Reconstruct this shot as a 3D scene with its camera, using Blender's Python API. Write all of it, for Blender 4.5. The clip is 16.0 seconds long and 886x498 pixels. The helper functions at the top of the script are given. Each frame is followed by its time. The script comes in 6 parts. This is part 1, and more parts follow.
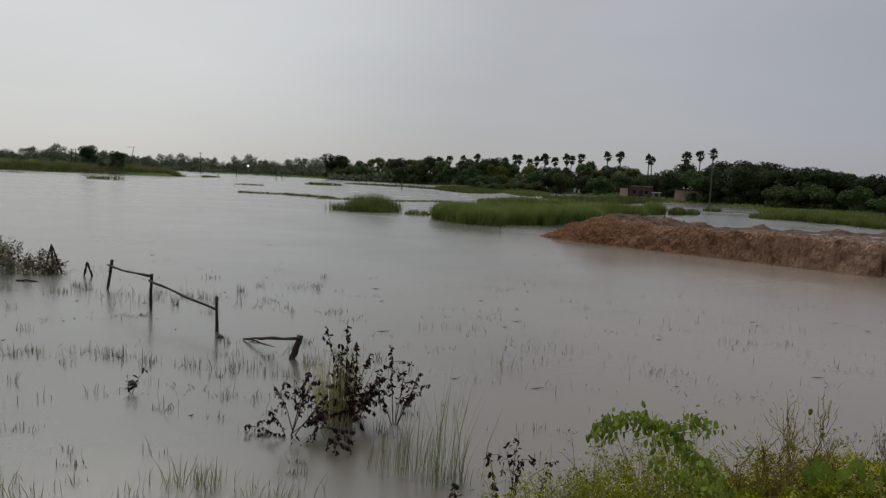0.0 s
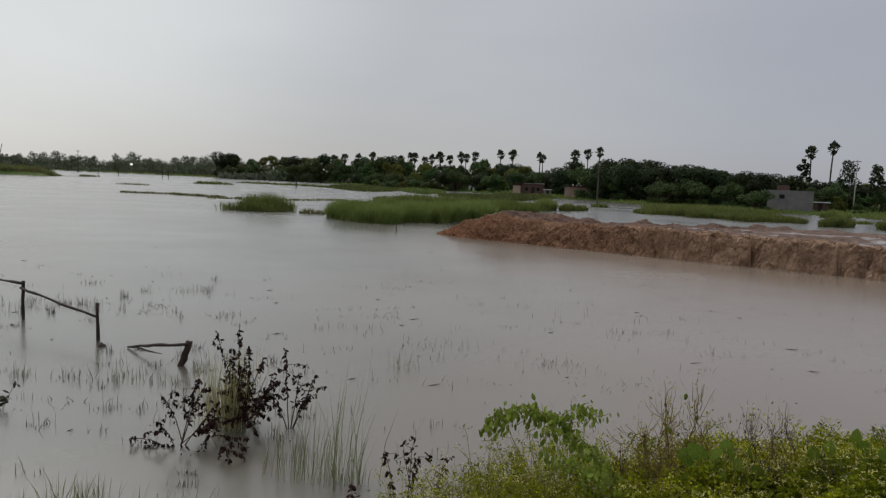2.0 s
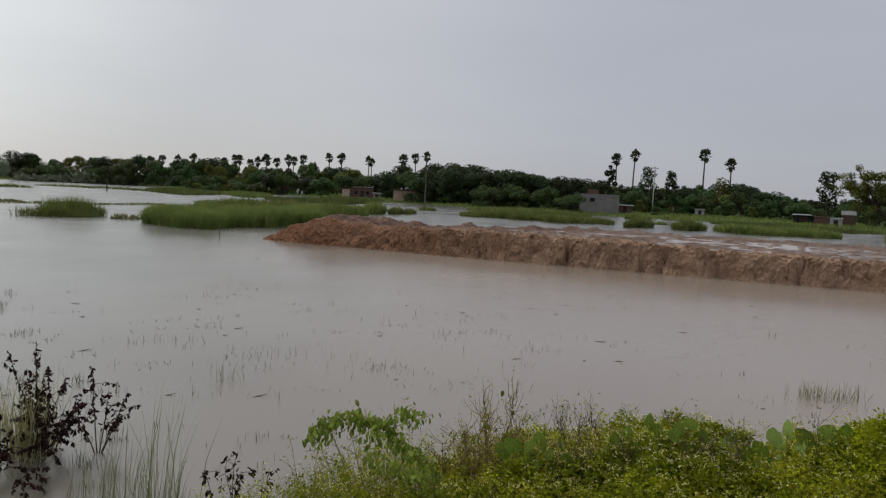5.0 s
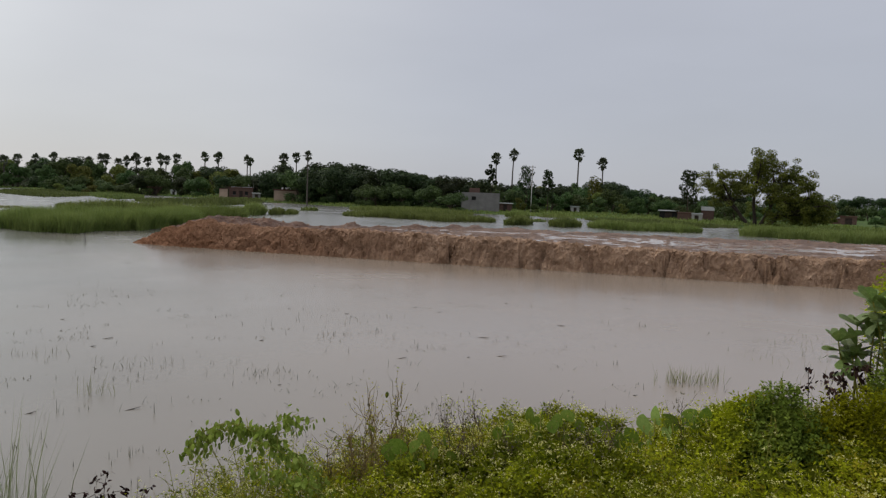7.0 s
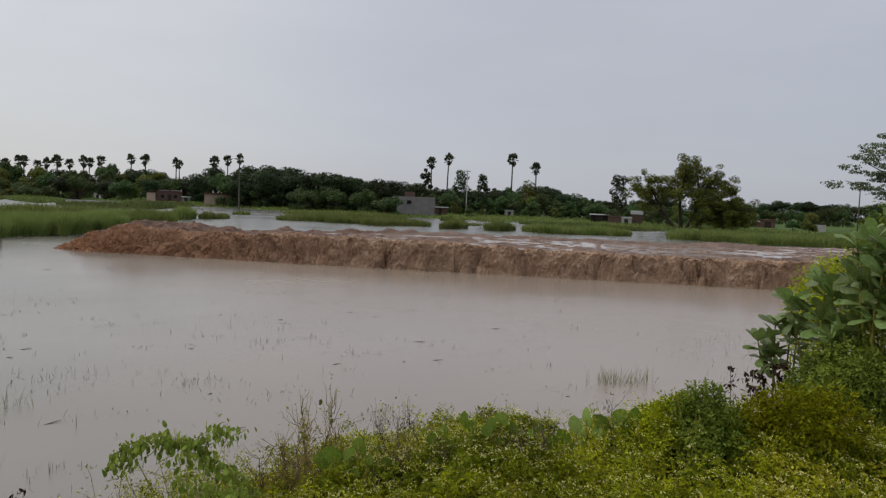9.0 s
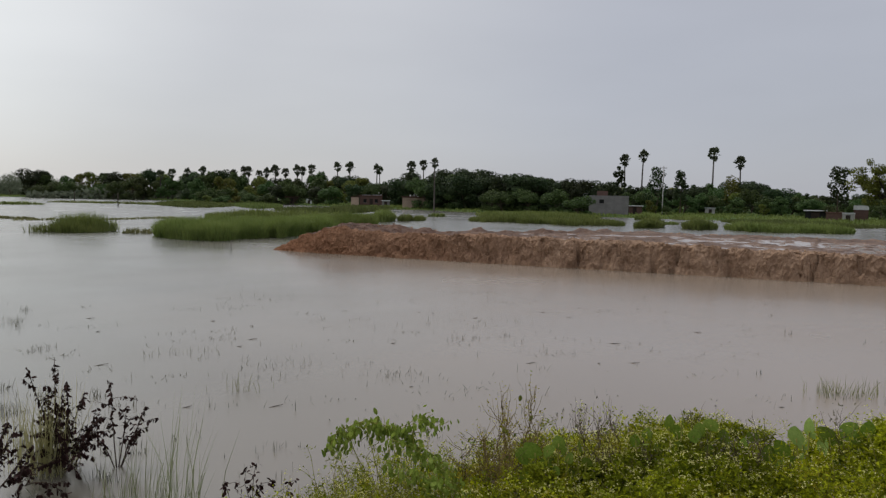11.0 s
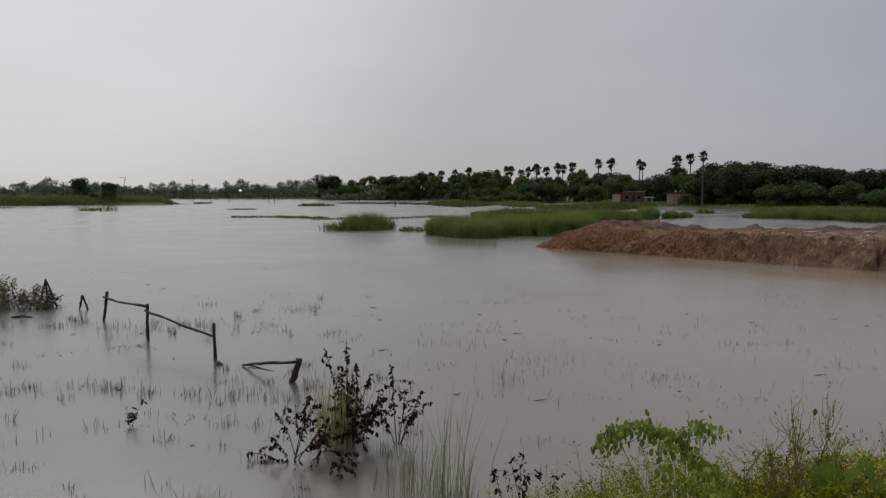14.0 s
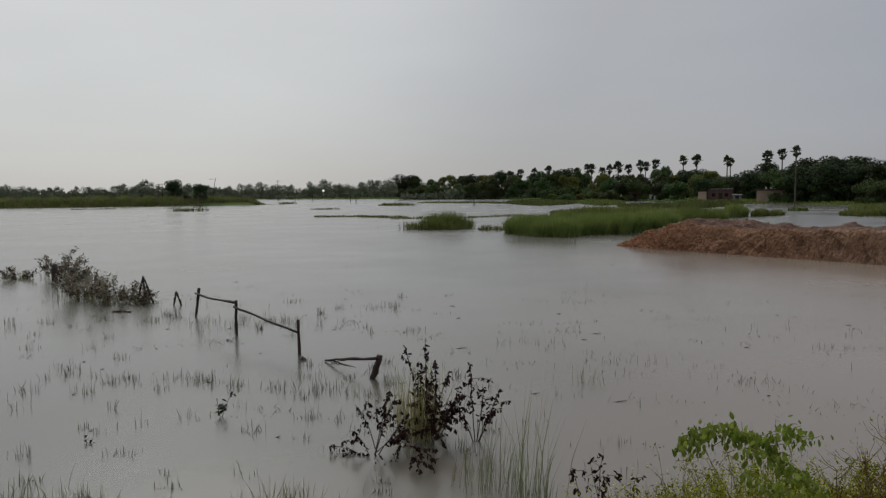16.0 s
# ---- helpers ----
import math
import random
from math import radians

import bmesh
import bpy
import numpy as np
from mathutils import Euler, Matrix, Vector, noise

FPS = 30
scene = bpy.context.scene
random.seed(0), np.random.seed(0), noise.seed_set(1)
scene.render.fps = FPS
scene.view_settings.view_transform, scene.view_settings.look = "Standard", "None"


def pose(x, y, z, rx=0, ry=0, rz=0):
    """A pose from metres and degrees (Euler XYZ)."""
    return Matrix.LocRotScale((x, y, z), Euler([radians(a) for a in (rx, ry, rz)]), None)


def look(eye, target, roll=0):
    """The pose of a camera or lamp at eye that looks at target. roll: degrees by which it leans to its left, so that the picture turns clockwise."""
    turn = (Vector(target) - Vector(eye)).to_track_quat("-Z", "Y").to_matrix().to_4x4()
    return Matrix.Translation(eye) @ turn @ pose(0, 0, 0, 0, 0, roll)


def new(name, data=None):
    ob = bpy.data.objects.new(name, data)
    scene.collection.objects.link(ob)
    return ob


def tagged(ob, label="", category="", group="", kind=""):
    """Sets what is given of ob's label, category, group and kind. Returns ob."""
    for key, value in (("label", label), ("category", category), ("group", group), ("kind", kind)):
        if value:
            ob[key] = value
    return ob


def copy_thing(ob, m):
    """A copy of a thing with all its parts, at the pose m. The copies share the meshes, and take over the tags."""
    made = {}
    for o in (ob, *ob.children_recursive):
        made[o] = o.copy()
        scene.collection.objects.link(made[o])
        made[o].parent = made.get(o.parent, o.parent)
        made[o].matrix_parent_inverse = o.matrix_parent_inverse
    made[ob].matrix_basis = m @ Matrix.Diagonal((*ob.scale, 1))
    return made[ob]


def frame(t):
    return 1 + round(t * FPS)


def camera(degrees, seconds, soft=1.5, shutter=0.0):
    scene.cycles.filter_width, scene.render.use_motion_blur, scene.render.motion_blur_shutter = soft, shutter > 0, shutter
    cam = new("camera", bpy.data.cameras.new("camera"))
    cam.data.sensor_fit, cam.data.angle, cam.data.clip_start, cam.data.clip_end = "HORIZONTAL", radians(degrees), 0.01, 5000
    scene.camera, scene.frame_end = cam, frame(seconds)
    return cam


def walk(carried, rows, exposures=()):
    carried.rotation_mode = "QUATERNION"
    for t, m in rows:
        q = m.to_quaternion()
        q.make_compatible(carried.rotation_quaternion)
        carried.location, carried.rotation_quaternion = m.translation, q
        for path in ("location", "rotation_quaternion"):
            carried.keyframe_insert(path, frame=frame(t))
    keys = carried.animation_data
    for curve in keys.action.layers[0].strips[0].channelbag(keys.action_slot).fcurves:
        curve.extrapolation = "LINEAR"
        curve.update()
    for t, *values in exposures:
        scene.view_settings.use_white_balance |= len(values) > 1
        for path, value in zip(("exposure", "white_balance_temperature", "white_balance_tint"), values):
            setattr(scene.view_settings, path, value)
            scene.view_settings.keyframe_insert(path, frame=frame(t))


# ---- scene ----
cam = camera(62.82, 16.0, 1.3)
PATH = [
    (0.0, pose(-0.054, 0.017, 3.269, 84.334, -2.706, 0.125)),
    (0.5, pose(-0.057, 0.014, 3.276, 84.191, -2.849, -1.577)),
    (1.0, pose(-0.048, 0.008, 3.275, 84.179, -2.779, -3.822)),
    (1.5, pose(-0.027, 0.010, 3.285, 84.531, -2.235, -5.910)),
    (2.0, pose(-0.017, 0.007, 3.284, 84.548, -2.459, -8.049)),
    (2.5, pose(-0.002, 0.013, 3.282, 84.664, -2.130, -10.085)),
    (3.0, pose(0.004, 0.011, 3.284, 84.643, -2.374, -12.449)),
    (3.5, pose(0.019, 0.012, 3.289, 84.657, -2.119, -14.936)),
    (4.0, pose(0.023, 0.002, 3.294, 84.896, -2.259, -17.375)),
    (4.2, pose(0.030, 0.001, 3.296, 84.984, -2.528, -18.176)),
    (6.3, pose(0.054, -0.008, 3.314, 85.736, -2.024, -27.610)),
    (6.5, pose(0.055, -0.009, 3.316, 85.684, -2.182, -28.658)),
    (7.0, pose(0.062, -0.010, 3.321, 85.734, -2.218, -30.606)),
    (7.5, pose(0.070, -0.012, 3.325, 85.854, -2.349, -32.778)),
    (8.0, pose(0.072, -0.009, 3.325, 86.113, -2.409, -34.710)),
    (8.2, pose(0.075, -0.006, 3.316, 86.125, -2.456, -35.601)),
    (8.7, pose(0.077, -0.014, 3.328, 86.330, -2.400, -36.450)),
    (9.2, pose(0.070, -0.012, 3.329, 86.150, -2.150, -34.500)),
    (9.8, pose(0.052, -0.006, 3.324, 85.750, -1.700, -29.200)),
    (10.3, pose(0.031, -0.002, 3.320, 85.344, -1.217, -25.034)),
    (10.5, pose(0.028, -0.002, 3.316, 85.645, -1.685, -23.934)),
    (11.0, pose(0.020, 0.001, 3.307, 85.852, -1.049, -20.741)),
    (11.5, pose(0.008, 0.023, 3.300, 85.630, -0.699, -15.276)),
    (12.0, pose(-0.001, 0.008, 3.312, 85.803, -0.727, -11.336)),
    (12.5, pose(-0.016, -0.008, 3.308, 85.633, -0.249, -7.892)),
    (13.0, pose(-0.029, 0.006, 3.295, 85.385, -0.090, -4.601)),
    (13.5, pose(-0.037, 0.030, 3.288, 85.561, -0.328, -2.687)),
    (14.0, pose(-0.043, 0.043, 3.282, 85.512, 0.066, -0.458)),
    (14.5, pose(-0.039, 0.032, 3.286, 85.535, 0.299, 1.592)),
    (15.0, pose(-0.042, 0.025, 3.284, 85.494, 0.403, 3.333)),
    (15.5, pose(-0.033, 0.004, 3.287, 85.558, 0.573, 4.284)),
    (16.0, pose(-0.035, 0.002, 3.280, 85.466, 0.509, 5.751)),
]
LIGHT = [(0.0, -0.14), (1.5, -0.04), (3.5, 0.07), (6.5, 0.29), (8.0, 0.36), (9.2, 0.36), (10.5, 0.31), (12.0, 0.09), (13.0, -0.03), (14.5, -0.16), (16.0, -0.23)]
walk(cam, PATH, LIGHT)

# ---- light: an overcast sky, brighter round the veiled sun ----
SUN_AZ, SUN_EL = -28.0, 44.0
world = bpy.data.worlds.new("overcast")
scene.world = world
world.use_nodes = True
wn, wl = world.node_tree.nodes, world.node_tree.links
wn.clear()


def wnode(kind, **values):
    n = wn.new(kind)
    for key, value in values.items():
        n.inputs[key].default_value = value
    return n


w_out = wn.new("ShaderNodeOutputWorld")
w_bg = wnode("ShaderNodeBackground", Strength=1.0)
sky = wn.new("ShaderNodeTexSky")
sky.sky_type = "NISHITA"
sky.sun_disc = False
sky.sun_elevation = radians(SUN_EL)
sky.sun_rotation = radians(SUN_AZ)
sky_dim = wn.new("ShaderNodeMix")
sky_dim.data_type = "RGBA"
sky_dim.blend_type = "MULTIPLY"
sky_dim.inputs[0].default_value = 1.0
sky_dim.inputs[7].default_value = (0.09, 0.09, 0.09, 1)
wl.new(sky.outputs[0], sky_dim.inputs[6])
coord = wn.new("ShaderNodeTexCoord")
toward = wn.new("ShaderNodeVectorMath")
toward.operation = "DOT_PRODUCT"
glow_az, glow_el = radians(-32), radians(24)
toward.inputs[1].default_value = (math.sin(glow_az) * math.cos(glow_el), math.cos(glow_az) * math.cos(glow_el), math.sin(glow_el))
wl.new(coord.outputs["Generated"], toward.inputs[0])
glow = wn.new("ShaderNodeValToRGB")
glow.color_ramp.interpolation = "EASE"
stops = glow.color_ramp.elements
stops[0].position, stops[0].color = 0.0, (0.33, 0.35, 0.4, 1)
stops[1].position, stops[1].color = 1.0, (0.74, 0.75, 0.742, 1)
e = stops.new(0.62)
e.color = (0.39, 0.402, 0.45, 1)
e = stops.new(0.86)
e.color = (0.48, 0.484, 0.504, 1)
remap = wn.new("ShaderNodeMapRange")
remap.inputs[1].default_value, remap.inputs[2].default_value = -0.6, 1.0
wl.new(toward.outputs["Value"], remap.inputs[0])
wl.new(remap.outputs[0], glow.inputs[0])
# soft bands of cloud
cloud_map = wn.new("ShaderNodeMapping")
cloud_map.inputs["Scale"].default_value = (1.2, 1.2, 4.5)
wl.new(coord.outputs["Generated"], cloud_map.inputs[0])
cloud = wnode("ShaderNodeTexNoise", Scale=1.7, Detail=4.0, Roughness=0.5)
wl.new(cloud_map.outputs[0], cloud.inputs["Vector"])
cloud_tone = wn.new("ShaderNodeMapRange")
cloud_tone.inputs[1].default_value, cloud_tone.inputs[2].default_value = 0.3, 0.7
cloud_tone.inputs[3].default_value, cloud_tone.inputs[4].default_value = 0.955, 1.045
wl.new(cloud.outputs["Fac"], cloud_tone.inputs[0])
veil = wn.new("ShaderNodeMix")
veil.data_type = "RGBA"
veil.blend_type = "MULTIPLY"
veil.inputs[0].default_value = 1.0
wl.new(glow.outputs[0], veil.inputs[6])
wl.new(cloud_tone.outputs[0], veil.inputs[7])
# an overcast vault is brighter overhead than low down
height = wn.new("ShaderNodeSeparateXYZ")
wl.new(coord.outputs["Generated"], height.inputs[0])
vault = wn.new("ShaderNodeMapRange")
vault.interpolation_type = "SMOOTHSTEP"
vault.inputs[1].default_value, vault.inputs[2].default_value = 0.32, 1.0
vault.inputs[3].default_value, vault.inputs[4].default_value = 1.0, 1.95
wl.new(height.outputs[2], vault.inputs[0])
low = wn.new("ShaderNodeMapRange")
low.inputs[1].default_value, low.inputs[2].default_value = 0.0, 0.32
low.inputs[3].default_value, low.inputs[4].default_value = 0.93, 1.06
wl.new(height.outputs[2], low.inputs[0])
rise_low = wn.new("ShaderNodeMath")
rise_low.operation = "MULTIPLY"
wl.new(vault.outputs[0], rise_low.inputs[0])
wl.new(low.outputs[0], rise_low.inputs[1])
lift = wn.new("ShaderNodeMix")
lift.data_type = "RGBA"
lift.blend_type = "MULTIPLY"
lift.inputs[0].default_value = 1.0
wl.new(veil.outputs[2], lift.inputs[6])
wl.new(rise_low.outputs[0], lift.inputs[7])
cover = wn.new("ShaderNodeMix")
cover.data_type = "RGBA"
cover.inputs[0].default_value = 0.9
wl.new(sky_dim.outputs[2], cover.inputs[6])
wl.new(lift.outputs[2], cover.inputs[7])
wl.new(cover.outputs[2], w_bg.inputs["Color"])
wl.new(w_bg.outputs[0], w_out.inputs[0])

sun = new("sun", bpy.data.lights.new("sun", "SUN"))
sun.data.energy, sun.data.angle, sun.data.color = 0.9, radians(35), (1.0, 0.97, 0.93)
sun_way = Vector((math.sin(radians(SUN_AZ)) * math.cos(radians(SUN_EL)), math.cos(radians(SUN_AZ)) * math.cos(radians(SUN_EL)), math.sin(radians(SUN_EL))))
sun.matrix_world = look(sun_way * 100, (0, 0, 0))

# ---- materials ----
MATS = {}


def mat(name, c1, c2, scale=6.0, rough=0.8, bump=0.0, bump_scale=None, spec=0.25, vary=0.0, thin=0.0, c3=None, stretch=(1, 1, 1), metal=0.0, depth=0.05, hue_spread=0.025):
    """A surface of two colours mixed by noise at two scales; vary: change of tone from piece to piece; thin: light that a leaf lets through."""
    m = bpy.data.materials.new(name)
    m.use_nodes = True
    n, l = m.node_tree.nodes, m.node_tree.links
    b = n["Principled BSDF"]
    b.inputs["Roughness"].default_value = rough
    b.inputs["Specular IOR Level"].default_value = spec
    b.inputs["Metallic"].default_value = metal
    tc = n.new("ShaderNodeTexCoord")
    mp = n.new("ShaderNodeMapping")
    mp.inputs["Scale"].default_value = stretch
    l.new(tc.outputs["Object"], mp.inputs[0])

    def noise_at(s, detail):
        t = n.new("ShaderNodeTexNoise")
        t.inputs["Scale"].default_value, t.inputs["Detail"].default_value, t.inputs["Roughness"].default_value = s, detail, 0.6
        l.new(mp.outputs[0], t.inputs["Vector"])
        return t

    big, fine = noise_at(scale, 3), noise_at(scale * 7.3, 4)
    both = n.new("ShaderNodeMath")
    both.operation = "MULTIPLY_ADD"
    both.inputs[1].default_value = 0.4
    l.new(fine.outputs["Fac"], both.inputs[0])
    half = n.new("ShaderNodeMath")
    half.operation = "MULTIPLY"
    half.inputs[1].default_value = 0.6
    l.new(big.outputs["Fac"], half.inputs[0])
    l.new(half.outputs[0], both.inputs[2])
    ramp = n.new("ShaderNodeValToRGB")
    el = ramp.color_ramp.elements
    el[0].position, el[0].color = 0.36, (*c1, 1)
    el[1].position, el[1].color = 0.64, (*c2, 1)
    if c3:
        x = el.new(0.56)
        x.color = (*c3, 1)
    l.new(both.outputs[0], ramp.inputs[0])
    colour = ramp.outputs[0]
    if vary:
        geo = n.new("ShaderNodeNewGeometry")
        info = n.new("ShaderNodeObjectInfo")
        add = n.new("ShaderNodeMath")
        add.operation = "MULTIPLY_ADD"
        add.inputs[1].default_value = 1.3
        l.new(info.outputs["Random"], add.inputs[0])
        l.new(geo.outputs["Random Per Island"], add.inputs[2])
        rng = n.new("ShaderNodeMapRange")
        rng.inputs[2].default_value = 2.3
        rng.inputs[3].default_value, rng.inputs[4].default_value = 1 - vary, 1 + vary
        l.new(add.outputs[0], rng.inputs[0])
        hsv = n.new("ShaderNodeHueSaturation")
        l.new(colour, hsv.inputs["Color"])
        l.new(rng.outputs[0], hsv.inputs["Value"])
        hue = n.new("ShaderNodeMapRange")
        hue.inputs[3].default_value, hue.inputs[4].default_value = 0.5 - hue_spread * vary, 0.5 + hue_spread * vary
        l.new(info.outputs["Random"], hue.inputs[0])
        l.new(hue.outputs[0], hsv.inputs["Hue"])
        colour = hsv.outputs[0]
    l.new(colour, b.inputs["Base Color"])
    if bump:
        bn = noise_at(bump_scale or scale * 4, 6)
        bp = n.new("ShaderNodeBump")
        bp.inputs["Strength"].default_value, bp.inputs["Distance"].default_value = min(1.0, bump), depth
        l.new(bn.outputs["Fac"], bp.inputs["Height"])
        l.new(bp.outputs[0], b.inputs["Normal"])
    if thin:
        tr = n.new("ShaderNodeBsdfTranslucent")
        l.new(colour, tr.inputs["Color"])
        mx = n.new("ShaderNodeMixShader")
        mx.inputs[0].default_value = thin
        l.new(b.outputs[0], mx.inputs[1])
        l.new(tr.outputs[0], mx.inputs[2])
        l.new(mx.outputs[0], n["Material Output"].inputs[0])
    MATS[name] = m
    return m


mat("soil", (0.215, 0.13, 0.077), (0.5, 0.34, 0.222), 1.1, 0.88, 0.9, 7, 0.15, c3=(0.365, 0.238, 0.15), depth=0.17)
mat("mud", (0.085, 0.052, 0.036), (0.27, 0.18, 0.128), 1.0, 0.7, 0.9, 5, 0.3, c3=(0.19, 0.122, 0.084), depth=0.15)
mat("leaf_field", (0.036, 0.047, 0.009), (0.165, 0.168, 0.028), 0.4, 0.7, vary=0.6, thin=0.25, spec=0.12)
# the layered tree's own grey-green; on the far woods it paints distance haze
mat("leaf_grey_and_haze", (0.1, 0.125, 0.08), (0.21, 0.24, 0.15), 0.5, 0.7, vary=0.5, thin=0.3, spec=0.12)
mat("clod", (0.16, 0.092, 0.053), (0.38, 0.245, 0.15), 1.6, 0.9, vary=0.2, spec=0.15)
mat("bank_earth", (0.10, 0.075, 0.04), (0.19, 0.14, 0.08), 1.5, 0.95, 0.4, 8, 0.1)
mat("land", (0.035, 0.06, 0.014), (0.12, 0.14, 0.045), 0.09, 0.95, 0.5, 2, 0.1, c3=(0.07, 0.11, 0.026))
mat("bark", (0.05, 0.037, 0.025), (0.13, 0.1, 0.075), 3, 0.9, 0.5, 12, 0.15, stretch=(1, 1, 0.3))
mat("bark_dark", (0.025, 0.019, 0.014), (0.075, 0.058, 0.044), 3, 0.9, 0.5, 12, 0.15, stretch=(1, 1, 0.3))
mat("palm_bark", (0.06, 0.05, 0.04), (0.15, 0.13, 0.11), 2, 0.9, 0.5, 6, 0.15, stretch=(0.4, 0.4, 2))
mat("wood_wet", (0.018, 0.012, 0.009), (0.062, 0.038, 0.028), 7, 0.6, 0.5, 40, 0.3, stretch=(1, 1, 0.25))
mat("leaf_dark", (0.016, 0.028, 0.01), (0.05, 0.068, 0.022), 0.5, 0.65, vary=0.6, thin=0.16, spec=0.15, hue_spread=0.06)
mat("leaf_mid", (0.032, 0.054, 0.014), (0.088, 0.122, 0.034), 0.5, 0.65, vary=0.55, thin=0.2, spec=0.15, hue_spread=0.06)
mat("leaf_olive", (0.065, 0.085, 0.016), (0.19, 0.2, 0.045), 0.5, 0.7, vary=0.5, thin=0.28, spec=0.12, hue_spread=0.06)
mat("leaf_palm", (0.045, 0.056, 0.032), (0.115, 0.125, 0.068), 1.5, 0.6, vary=0.4, thin=0.1)
mat("reed", (0.1, 0.135, 0.028), (0.22, 0.255, 0.07), 0.35, 0.6, vary=0.4, thin=0.35)
mat("reed_dark", (0.07, 0.1, 0.022), (0.165, 0.195, 0.055), 0.3, 0.65, vary=0.45, thin=0.3)
mat("reed_dry", (0.12, 0.125, 0.045), (0.25, 0.235, 0.1), 0.35, 0.7, vary=0.35, thin=0.25)
mat("grass_straw", (0.26, 0.24, 0.1), (0.48, 0.44, 0.22), 0.6, 0.75, vary=0.45, thin=0.3)
mat("tall_blade", (0.17, 0.19, 0.1), (0.33, 0.35, 0.19), 0.5, 0.65, vary=0.4, thin=0.3)
mat("sprout", (0.1, 0.098, 0.07), (0.205, 0.198, 0.145), 1.0, 0.7, vary=0.4, thin=0.2)
mat("drab_leaf", (0.1, 0.084, 0.06), (0.29, 0.25, 0.18), 6, 0.8, vary=0.6, thin=0.25, spec=0.1)
mat("dead_leaf", (0.022, 0.012, 0.01), (0.062, 0.033, 0.027), 9, 0.85, vary=0.5, thin=0.05, spec=0.05)
mat("stem_dark", (0.03, 0.02, 0.014), (0.085, 0.055, 0.038), 9, 0.8)
mat("stem_green", (0.14, 0.14, 0.025), (0.28, 0.26, 0.06), 9, 0.8, spec=0.05)
mat("stem_brown", (0.07, 0.05, 0.03), (0.15, 0.11, 0.07), 9, 0.9, spec=0.04)
mat("stem_dry", (0.12, 0.088, 0.036), (0.28, 0.205, 0.095), 9, 0.9, spec=0.04)
mat("weed", (0.19, 0.22, 0.007), (0.55, 0.56, 0.045), 1.6, 0.9, vary=0.85, thin=0.48, c3=(0.34, 0.36, 0.016), spec=0.02)
mat("weed_green", (0.1, 0.15, 0.007), (0.35, 0.42, 0.035), 1.6, 0.85, vary=0.75, thin=0.48, spec=0.03)
# darker than the weeds: shade inside the mass is put into this leaf colour
mat("undergrowth_shaded", (0.07, 0.09, 0.006), (0.2, 0.215, 0.018), 1.1, 0.9, vary=0.5, thin=0.25, spec=0.02)
mat("bush_green", (0.09, 0.14, 0.016), (0.31, 0.39, 0.06), 1.6, 0.7, vary=0.65, thin=0.38, spec=0.06)
mat("weed_ochre", (0.23, 0.21, 0.014), (0.55, 0.5, 0.065), 1.6, 0.9, vary=0.6, thin=0.45, c3=(0.38, 0.34, 0.028), spec=0.02)
mat("flower", (0.62, 0.58, 0.16), (0.82, 0.78, 0.34), 9, 0.85, vary=0.15, thin=0.35, spec=0.0)
mat("vine_leaf", (0.09, 0.145, 0.015), (0.33, 0.41, 0.08), 8, 0.65, vary=0.6, thin=0.42, spec=0.08)
mat("broad_leaf", (0.08, 0.13, 0.012), (0.175, 0.235, 0.03), 6, 0.6, vary=0.3, thin=0.4, bump=0.2, bump_scale=30, spec=0.08)
mat("pale_leaf", (0.19, 0.28, 0.06), (0.3, 0.39, 0.1), 6, 0.6, vary=0.15, thin=0.4, spec=0.06)
mat("shrub_leaf", (0.095, 0.15, 0.035), (0.25, 0.32, 0.09), 6, 0.42, vary=0.55, thin=0.3, bump=0.15, bump_scale=30, spec=0.4)
mat("concrete", (0.16, 0.148, 0.137), (0.245, 0.23, 0.215), 0.8, 0.9, 0.3, 12)
mat("concrete_pale", (0.32, 0.3, 0.27), (0.45, 0.43, 0.4), 0.8, 0.9, 0.3, 12)
mat("brick_wall", (0.095, 0.058, 0.048), (0.165, 0.098, 0.076), 2.5, 0.9, 0.4, 14)
mat("plaster_ochre", (0.36, 0.26, 0.19), (0.48, 0.36, 0.27), 0.8, 0.9, 0.2, 10)
mat("white_wash", (0.55, 0.54, 0.52), (0.74, 0.73, 0.71), 0.9, 0.85)
mat("roof_tile", (0.085, 0.048, 0.038), (0.16, 0.082, 0.06), 3, 0.9, 0.4, 14)
mat("tin", (0.4, 0.41, 0.42), (0.58, 0.58, 0.58), 2, 0.45, metal=0.4)
# near-black that paints the shade of unlit insides: floors, windows, one shed
mat("inside_shade", (0.012, 0.012, 0.012), (0.03, 0.028, 0.025), 2, 0.9)
mat("plastic_black", (0.02, 0.02, 0.022), (0.04, 0.04, 0.042), 2, 0.5)
mat("debris", (0.05, 0.04, 0.03), (0.14, 0.11, 0.085), 5, 0.8, vary=0.3)


